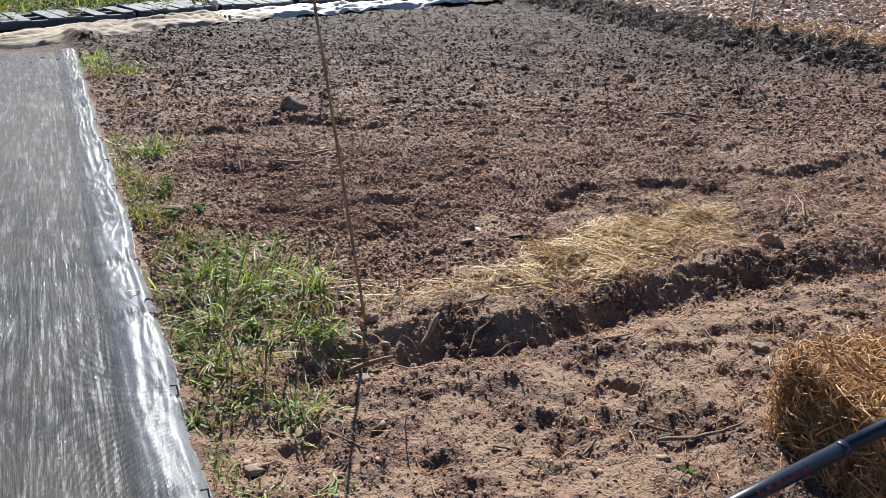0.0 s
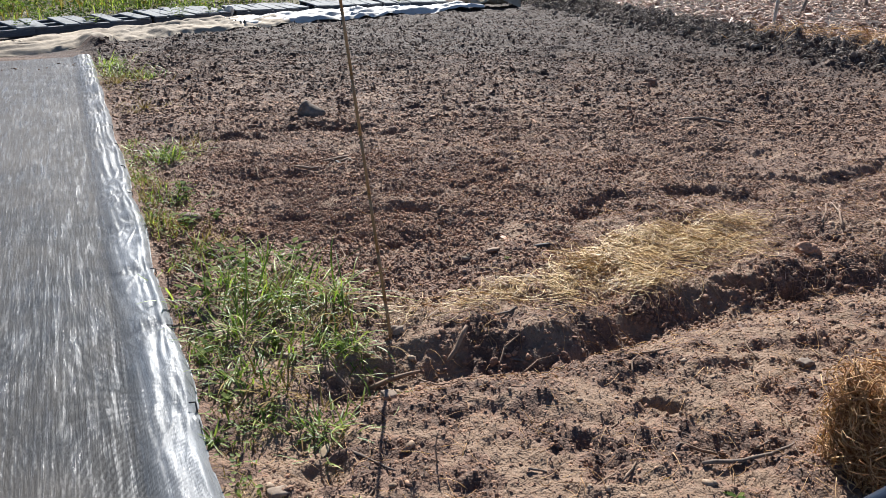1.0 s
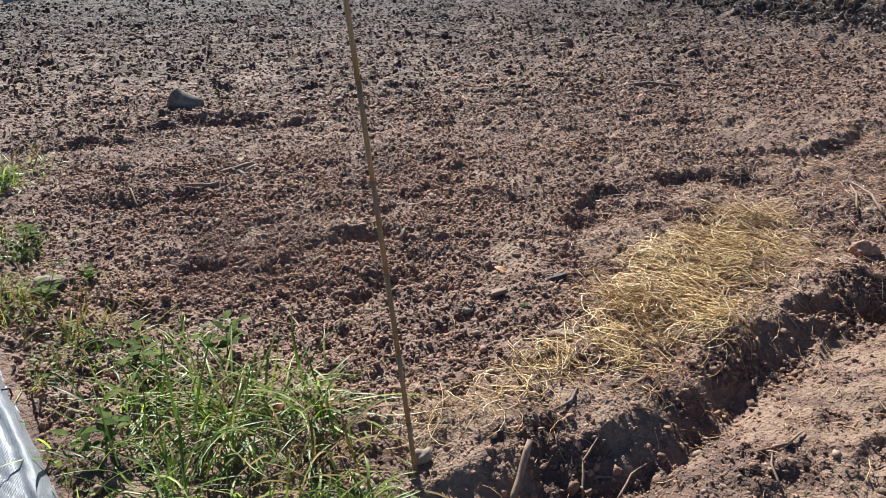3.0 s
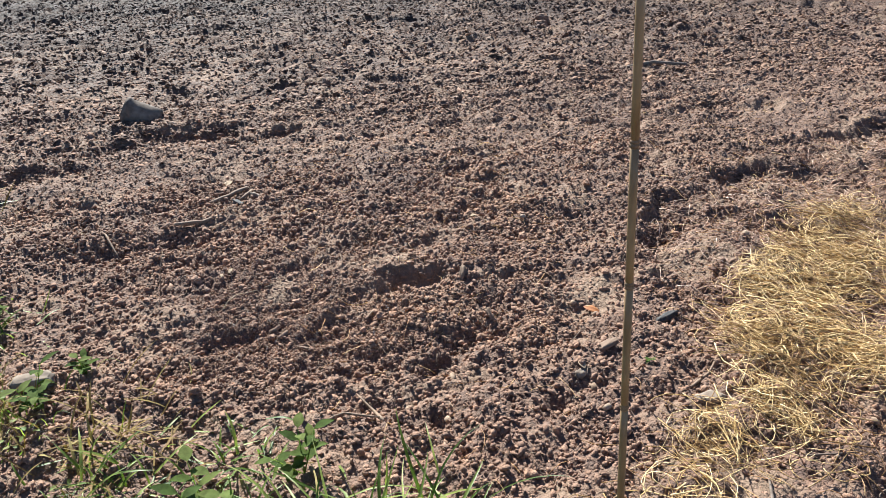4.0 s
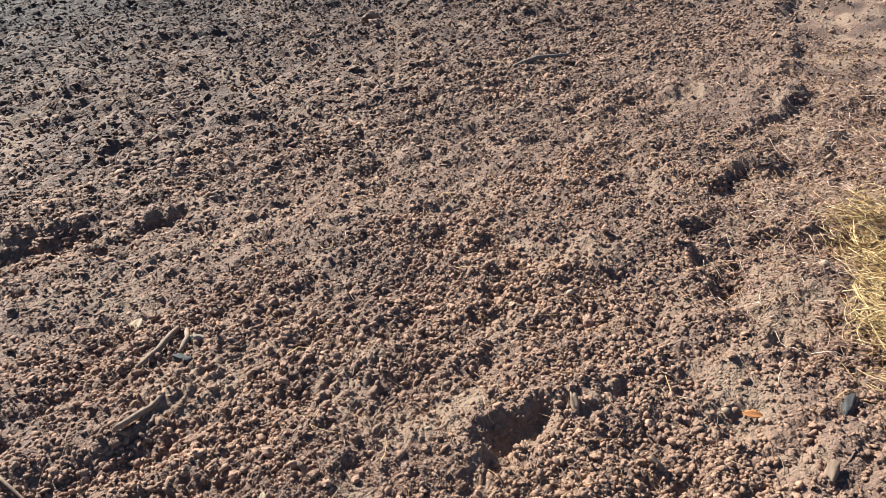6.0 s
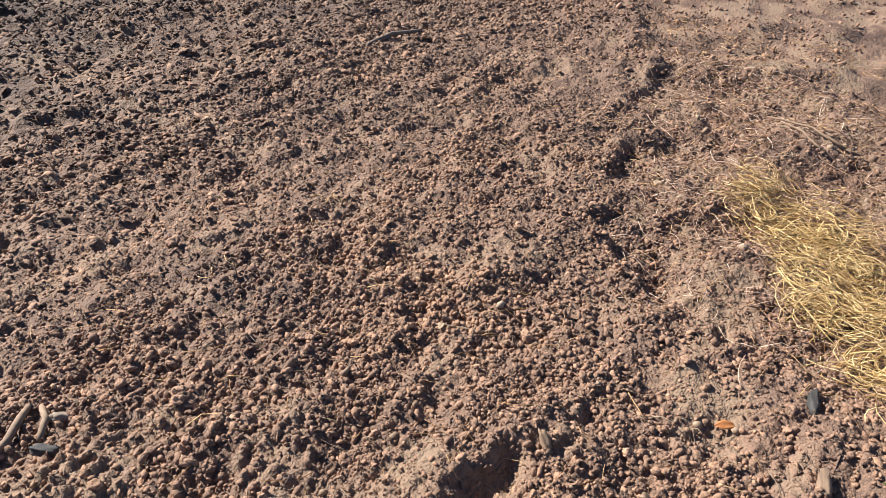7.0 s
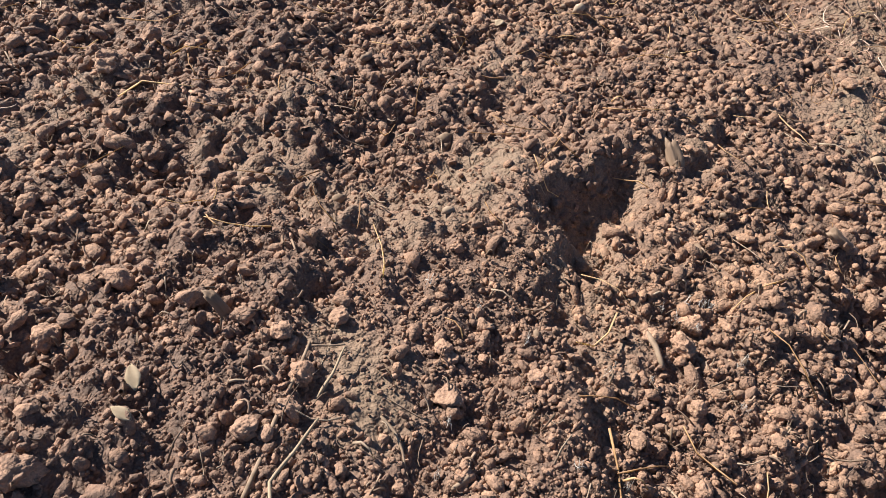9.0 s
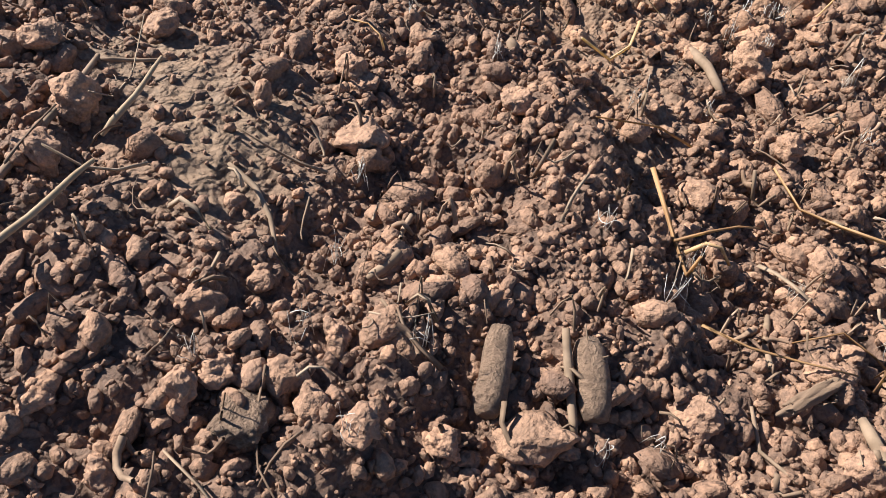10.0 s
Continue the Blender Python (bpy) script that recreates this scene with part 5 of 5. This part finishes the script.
def beside_sheet(x, y):
    s = (x - TARP_O.x) * 0.8932 + (y - TARP_O.y) * 0.4497
    wide = 0.16 + 0.18 * np.exp(-((y - 2.8) / 0.5) ** 2)
    return (s > 0.02) * np.exp(-(s / wide) ** 2) * smooth01(0.35 + 2.6 * noise2(x, y, 0.3, 59)) * (y < 5.4)


broad_leaves(600, beside_sheet, -2.6, -0.1, 1.6, 5.4, 0.05, 0.016, M_LOWWEED, "low_weeds", "low green weeds creeping along the groundcover")
overgrown("thin_grass", 600, beside_sheet, -2.6, -0.1, 1.6, 5.4, 0.08, M_GRASS, "thin short grass along the groundcover", 0.0016, 1.4)
overgrown("thin_dry_grass", 700, beside_sheet, -2.6, -0.1, 1.6, 5.4, 0.10, M_DRYGRASS, "thin dry grass along the groundcover", 0.0014, 1.6)


# ---- single things on the soil ----
CLOD_ME = [mesh_np("soil_clod", v, f) for lv in (3, 4) for v, f in BASES[lv]]
for m in CLOD_ME:
    m.materials.append(M_CLOD)


def clod(x, y, size, flat=0.75, fine=0, label="rough brown lump of soil on the tilled bed"):
    i = rng.integers(0, 8) + 8 * fine
    ob = new("soil_clod", CLOD_ME[i])
    r = size / 2
    ob.matrix_world = pose(x, y, ground_z(x, y) + r * 0.45, rng.uniform(-25, 25), rng.uniform(-25, 25), rng.uniform(0, 360)) @ Matrix.Diagonal((r * rng.uniform(1, 1.2), r * rng.uniform(0.85, 1.0), r * flat, 1))
    tagged(ob, label, "soil clod", "soil clods on the bed")


for x, y, d in ((-0.689, 4.068, 34), (-0.809, 4.158, 27), (-0.595, 3.907, 26), (-0.843, 4.022, 17), (-0.799, 4.002, 17), (-0.517, 3.874, 24), (-0.457, 3.921, 36), (-0.831, 3.964, 20), (-0.895, 4.028, 15),
                (-0.811, 3.939, 17), (-0.89, 4.065, 15), (-0.858, 4.028, 16), (-0.771, 4.179, 30), (-0.754, 4.226, 26), (-0.649, 4.105, 22), (-0.658, 3.992, 16), (-0.619, 4.012, 22), (-0.63, 3.916, 27),
                (-0.604, 3.833, 22), (-0.632, 3.833, 20), (-0.74, 3.859, 22), (-0.685, 3.815, 22), (-0.728, 3.795, 20), (-0.782, 3.899, 12), (-0.795, 4.415, 40), (-0.778, 4.322, 34)):
    clod(x, y, 0.8 * d / 1000, fine=1)
for x, y, d in ((-0.887, 4.404, 26), (-0.926, 4.517, 32), (-0.693, 4.205, 18), (-0.515, 4.184, 13), (-0.134, 4.636, 30), (0.192, 4.312, 34), (-0.131, 5.37, 40), (-0.422, 4.852, 32), (-0.552, 4.782, 24),
                (-0.534, 4.807, 26), (-0.026, 3.925, 26), (-0.397, 4.682, 20), (-0.464, 3.951, 22), (0.456, 3.778, 24), (-0.616, 4.43, 16), (-0.412, 3.926, 26), (-0.652, 4.096, 16), (-0.85, 4.171, 20)):
    clod(x, y, d / 1000, fine=1)
for x, y, d in ((-0.99, 4.28, 34), (-1.24, 4.28, 32), (0.06, 7.04, 60), (1.86, 7.85, 130), (1.76, 7.66, 90), (-0.3, 3.63, 36), (1.69, 3.66, 90), (0.6, 4.6, 30), (-0.26, 2.48, 40),
                (-0.16, 2.46, 34), (0.48, 3.3, 40)):
    clod(x, y, d / 1000, fine=1)
for x, y in scatter(120, -1.1, 0.1, 3.75, 4.9, in_till):
    clod(x, y, rng.uniform(0.009, 0.018), rng.uniform(0.6, 0.9))
for x, y in scatter(110, -1.6, 1.0, 2.0, 6.2, in_till):
    clod(x, y, rng.uniform(0.013, 0.026), rng.uniform(0.55, 0.85))


def twig(pts, r0, r1, mat=None, label="thin dry twig lying on the soil", name="twig", sides=7, up=0.004):
    """A bent tapered stick through places on the ground; each place may carry its own height."""
    q = [Vector((a[0], a[1], (ground_z(a[0], a[1]) + up) if len(a) < 3 else a[2] + ground_z(a[0], a[1]))) for a in pts]
    o = q[0].copy()
    dense = []
    for a, b in zip(q, q[1:]):
        for t in (0, 0.33, 0.67):
            c = a.lerp(b, t)
            dense.append(c + Vector((noise.noise(c * 40), noise.noise(c * 40 + Vector((9, 0, 0))), noise.noise(c * 40 + Vector((0, 9, 0))))) * (b - a).length * 0.03)
    dense.append(q[-1])
    p = np.array([(v - o)[:] for v in dense])[None]
    r = np.linspace(r0, r1, len(dense))[None] * np.array([0.7] + [1.0] * (len(dense) - 2) + [0.65])[None] * (1 + 0.04 * rng.normal(size=(1, len(dense))))
    me = strand_mesh(name, p, r, sides)
    bm = bmesh.new()
    bm.from_mesh(me)
    bmesh.ops.holes_fill(bm, edges=[e for e in bm.edges if e.is_boundary])
    bm.to_mesh(me)
    bm.free()
    ob = put(name, me, mat or M_TWIG, label=label, category="twig", group="twigs on the soil")
    ob.location = o
    return ob


twig([(-0.726, 4.168, 0.014), (-0.756, 4.156, 0.013), (-0.782, 4.150, 0.010)], 0.0011, 0.0018, M_PALELEAF, label="pale thin twig lying across the soil crumbs")
twig([(-0.802, 4.130, 0.014), (-0.842, 4.121, 0.015), (-0.873, 4.115, 0.014), (-0.899, 4.088, 0.014), (-0.92, 4.057, 0.012)], 0.0014, 0.0019, M_PALELEAF, label="pale thin twig lying across the soil crumbs")
twig([(-0.755, 4.098, 0.004), (-0.759, 4.078, 0.006), (-0.768, 4.062, 0.006), (-0.779, 4.049, 0.003)], 0.0016, 0.0011, label="short curved brown root on the soil")
twig([(-0.757, 3.946, 0.011), (-0.772, 3.939, 0.011), (-0.792, 3.932, 0.010)], 0.0062, 0.0072, M_ROOT, "thick stub of soil-covered root", "root_stub", 10)
twig([(-0.739, 3.913, 0.006), (-0.752, 3.904, 0.006), (-0.768, 3.894, 0.005)], 0.0072, 0.0075, M_ROOT, "thick stub of soil-covered root", "root_stub", 10)
twig([(-0.744, 3.922, 0.01), (-0.762, 3.910, 0.009), (-0.778, 3.898, 0.006)], 0.0022, 0.0018)
twig([(-0.75, 4.002, 0.006), (-0.759, 4.005, 0.006), (-0.767, 4.008, 0.006)], 0.0028, 0.0022)
twig([(-0.463, 3.961, 0.006), (-0.48, 3.942, 0.006), (-0.497, 3.924, 0.005)], 0.0038, 0.003)
twig([(-0.652, 3.848, 0.006), (-0.675, 3.844, 0.006), (-0.698, 3.84, 0.005)], 0.0018, 0.0014)
twig([(-0.743, 4.195, 0.006), (-0.73, 4.184, 0.008), (-0.718, 4.174, 0.006)], 0.0012, 0.0009)
twig([(-0.70, 3.80), (-0.72, 3.79), (-0.735, 3.782)], 0.003, 0.0025)
twig([(-0.72, 3.842), (-0.735, 3.832), (-0.742, 3.815)], 0.0011, 0.0008)
twig([(-0.25, 4.56, 0.02), (-0.23, 4.567, 0.014), (-0.215, 4.572, 0.006)], 0.006, 0.0055, M_WOOD, "short stub of broken wood", "wood_stub", 8)
twig([(0.06, 4.52), (0.10, 4.45), (0.12, 4.41)], 0.004, 0.003)
twig([(-1.34, 4.86, 0.01), (-1.30, 4.74, 0.015), (-1.25, 4.61, 0.01)], 0.006, 0.003)
twig([(-1.05, 4.69, 0.01), (-0.95, 4.74, 0.014), (-0.88, 4.79, 0.01)], 0.009, 0.007, M_WOOD, "short piece of broken branch on the soil")
twig([(-0.91, 4.12), (-0.83, 4.155), (-0.74, 4.20)], 0.0025, 0.0018)
twig([(-1.11, 4.30, 0.0), (-1.10, 4.34, 0.05), (-1.085, 4.40, 0.10)], 0.0022, 0.0012)
twig([(-0.92, 4.93, 0.01), (-0.84, 4.97, 0.014), (-0.76, 5.03, 0.01)], 0.010, 0.008, M_WOOD, "short piece of broken branch on the soil")
twig([(-0.80, 4.92, 0.012), (-0.76, 4.96, 0.014), (-0.74, 5.02, 0.01)], 0.008, 0.008, M_WOOD, "short piece of broken branch on the soil")
twig([(1.72, 6.23, 0.01), (1.9, 6.22, 0.02), (2.15, 6.21, 0.01)], 0.014, 0.01, M_DARKWOOD, "dark piece of branch on the tilled bed")
twig([(0.68, 2.14), (0.74, 2.15), (0.80, 2.145)], 0.006, 0.005)
twig([(0.72, 2.05), (0.85, 2.075), (0.95, 2.11), (1.04, 2.16)], 0.0075, 0.004, M_DARKWOOD, "crooked dark branch lying beside the hay bale", "branch", 8, 0.01)
twig([(0.01, 2.73, 0.05), (-0.03, 2.67, 0.03), (-0.06, 2.63, 0.03)], 0.010, 0.008, M_WOOD, "broken wood piece on the furrow bank", "wood_piece")
twig([(-0.34, 2.50, 0.01), (-0.25, 2.56, 0.02), (-0.16, 2.58, 0.015)], 0.011, 0.007, M_WOOD, "broken branch in the furrow", "branch")
twig([(-0.48, 2.5, 0.02), (-0.38, 2.43, 0.015), (-0.27, 2.37, 0.01)], 0.004, 0.003)
twig([(1.98, 3.93, 0.01), (2.02, 4.08, 0.03), (2.06, 4.27, 0.05)], 0.007, 0.004, M_WOOD, "bundle piece of dry branch on the trodden strip")
twig([(1.90, 4.0, 0.01), (1.96, 4.1, 0.03), (2.0, 4.2, 0.05)], 0.006, 0.0035, M_WOOD, "bundle piece of dry branch on the trodden strip")
twig([(0.47, 1.98), (0.52, 2.05), (0.56, 2.14)], 0.004, 0.003)
twig([(0.36, 1.93), (0.42, 1.99), (0.46, 2.02)], 0.003, 0.002)
twig([(-0.33, 1.78), (-0.28, 1.87), (-0.24, 1.97)], 0.0035, 0.0025)
twig([(-0.08, 2.04, 0.0), (-0.085, 2.05, 0.04), (-0.08, 2.06, 0.09)], 0.003, 0.002)
twig([(-0.73, 3.48), (-0.65, 3.5), (-0.56, 3.46)], 0.004, 0.003)
twig([(-0.56, 3.44), (-0.57, 3.52), (-0.6, 3.58)], 0.005, 0.003)


# loose sticks strewn over the trodden ground before the furrow and along its bank
litter = random.Random(23)
for i in range(46):
    x, y = litter.uniform(-0.45, 1.5), litter.uniform(1.6, 2.75) if i < 32 else litter.uniform(2.8, 3.6)
    if y > 2.8 and x < 0.1:
        x += 0.6
    a, L = litter.uniform(-0.6, 0.9) if i % 3 else litter.uniform(0.9, 2.2), litter.uniform(0.05, 0.19)
    bow, r = litter.uniform(-0.18, 0.18) * L, litter.uniform(0.0024, 0.0055)
    c, sn = math.cos(a), math.sin(a)
    twig([(x, y), (x + c * L * 0.5 - sn * bow, y + sn * L * 0.5 + c * bow), (x + c * L, y + sn * L)], r, r * 0.6, (M_TWIG, M_WOOD, M_DARKWOOD)[i % 3], ("thin dry twig lying on the soil", "pale splinter of wood lying on the soil", "dark rotten twig lying on the soil")[i % 3], up=0.006)


def chip(x, y, sx, sy, sz, turn, mat, label, name, category, tilt=(0, 0), up=0.3, seed=0, cuts=5):
    """A worn rounded-off block, broken unevenly."""
    bm = box(bmesh.new(), 1, 1, 1)
    bmesh.ops.subdivide_edges(bm, edges=bm.edges[:], cuts=cuts, use_grid_fill=True)
    off = Vector((seed * 3.7, seed * 1.3, seed * 9.1))
    for v in bm.verts:
        q = v.co * 2
        v.co = q.normalized() * max(abs(c) for c in q) * 0.35 + v.co * 0.45
        v.co *= 1 + 0.35 * noise.noise(v.co * 2.2 + off) + 0.22 * noise.noise(v.co * 6 + off) + 0.12 * noise.noise(v.co * 14 + off)
        v.co = Vector((v.co.x * sx, v.co.y * sy, v.co.z * sz))
    ob = part(name, bm, mat, None)
    ob.matrix_world = pose(x, y, ground_z(x, y) + sz * up, tilt[0], tilt[1], turn)
    return tagged(ob, label, category)


chip(-0.135, 4.07, 0.016, 0.055, 0.014, -35, M_WOOD, "upright splinter of old bark stuck in the soil", "bark_chip", "bark", (35, 0), 0.9, 1)
chip(0.385, 3.64, 0.022, 0.075, 0.022, -72, M_CHAR, "charred piece of wood on the trodden soil", "charred_wood", "wood", (4, 0), 0.4, 2)
chip(0.14, 3.56, 0.022, 0.065, 0.015, -75, M_WOOD, "pale broken wood piece on the trodden soil", "wood_piece", "wood", (3, 0), 0.4, 3)
chip(0.285, 3.265, 0.07, 0.035, 0.022, 10, M_STONE, "pale stone among the loose straw", "stone", "stone", (5, 8), 0.4, 4)
chip(0.01, 3.47, 0.03, 0.022, 0.02, 30, M_STONE, "small pale stone on the trodden soil", "stone", "stone", (20, 8), 0.4, 5)
chip(-1.43, 3.87, 0.09, 0.05, 0.03, 15, M_STONE, "pale stone at the edge of the weeds", "stone", "stone", (5, 8), 0.4, 6)
chip(-0.125, 3.832, 0.012, 0.035, 0.012, 12, M_WOOD, "short weathered splinter of wood", "wood_piece", "wood", (30, 0), 0.6, 7)
chip(-0.769, 4.289, 0.010, 0.04, 0.009, 20, M_WOOD, "upright splinter of wood stuck in the soil", "wood_piece", "wood", (55, 0), 1.3, 8)
chip(-0.705, 3.822, 0.0055, 0.03, 0.005, 62, M_WOOD, "flat splinter of wood on the soil", "wood_piece", "wood", (4, 0), 1.2, 9, 10)
chip(-0.852, 4.003, 0.022, 0.016, 0.006, 20, M_ROOT, "flat pale flake among the soil clods", "stone", "stone", (10, 14), 0.9, 10, 12)
chip(-0.26, 2.40, 0.05, 0.04, 0.03, 30, M_STONE, "pale stone in the furrow", "stone", "stone", (5, 8), 0.4, 11)
chip(-0.26, 2.78, 0.045, 0.03, 0.03, 30, M_STONE, "pale stone beside the bamboo stake", "stone", "stone", (5, 8), 0.4, 12)
chip(-0.53, 1.9, 0.06, 0.035, 0.02, 30, M_STONE, "pale stone near the groundcover", "stone", "stone", (5, 8), 0.4, 13)
chip(-0.81, 4.88, 0.022, 0.05, 0.018, 30, M_CHAR, "dark broken wood piece on the soil", "wood_piece", "wood", (5, 8), 0.4, 14)
chip(-0.735, 4.95, 0.022, 0.04, 0.018, 70, M_STONE, "pale stone on the tilled bed", "stone", "stone", (25, 8), 0.6, 15)
chip(1.28, 2.66, 0.06, 0.035, 0.018, 30, M_DARKWOOD, "dark flat stone near the hay bale", "stone", "stone", (5, 8), 0.4, 16)


def fallen_leaf(x, y, length, width, turn, mat, label, tilt=12, roll=0):
    bm = bmesh.new()
    leaf_into(bm, Vector((-length / 2, 0, 0)), Vector((1, 0, 0)), length, width, Vector((0, 0, 1)))
    bmesh.ops.subdivide_edges(bm, edges=bm.edges[:], cuts=1, use_grid_fill=True)
    bmesh.ops.solidify(bm, geom=bm.faces[:], thickness=0.0006)
    ob = part("fallen_leaf", bm, mat, None)
    ob.matrix_world = pose(x, y, ground_z(x, y) + 0.012, roll, tilt, turn)
    tagged(ob, label, "leaf", "fallen leaves on the soil")


fallen_leaf(0.21, 3.785, 0.062, 0.013, -42, M_LEAF, "dry orange leaf lying on the trodden soil", 6, 14)
fallen_leaf(-0.84, 5.17, 0.075, 0.02, 40, M_PALELEAF, "pale curled dry leaf on the tilled bed", -18)
fallen_leaf(-0.877, 4.28, 0.028, 0.007, 60, M_PALELEAF, "small pale dry leaf on the soil clods", -15)
fallen_leaf(-0.907, 4.256, 0.022, 0.006, 100, M_PALELEAF, "small pale dry leaf on the soil clods", -15)
fallen_leaf(-0.43, 2.10, 0.06, 0.014, 80, M_PALELEAF, "pale dry leaf beside the grass", -15)
fallen_leaf(0.02, 3.49, 0.035, 0.01, 100, M_PALELEAF, "small pale dry leaf on the trodden soil", -15)
fallen_leaf(0.06, 4.50, 0.03, 0.008, 10, M_PALELEAF, "small pale dry leaf on the tilled bed", -8)
fallen_leaf(-0.49, 3.0, 0.05, 0.02, 10, M_LEAF, "dry brown leaf among the grass", -28)
fallen_leaf(-0.62, 3.02, 0.05, 0.014, 70, M_LEAF, "dry brown leaf among the grass", -38)


def old_pot():
    """A grey pot on its side, half sunk in the soil, mouth open."""
    bm = bmesh.new()
    rows = []
    for x, r in ((-0.085, 0.055), (-0.08, 0.068), (-0.03, 0.071), (0.03, 0.073), (0.075, 0.075), (0.078, 0.081), (0.095, 0.081), (0.095, 0.074), (0.07, 0.069), (0.0, 0.066), (-0.07, 0.06)):
        rows.append([bm.verts.new((x, r * math.cos(g), r * math.sin(g))) for g in np.linspace(0, 2 * math.pi, 28, endpoint=False)])
    for a, b in zip(rows, rows[1:]):
        for j in range(28):
            bm.faces.new((a[j], b[j], b[(j + 1) % 28], a[(j + 1) % 28]))
    bm.faces.new(rows[0])
    bm.faces.new(rows[-1][::-1])
    ob = part("plant_pot", bm, M_CUP, None)
    ob.matrix_world = pose(-1.2, 6.14, ground_z(-1.2, 6.14) - 0.005, 0, -20, 165)
    tagged(ob, "dirty grey plant pot lying half buried on its side", "plant pot")


old_pot()
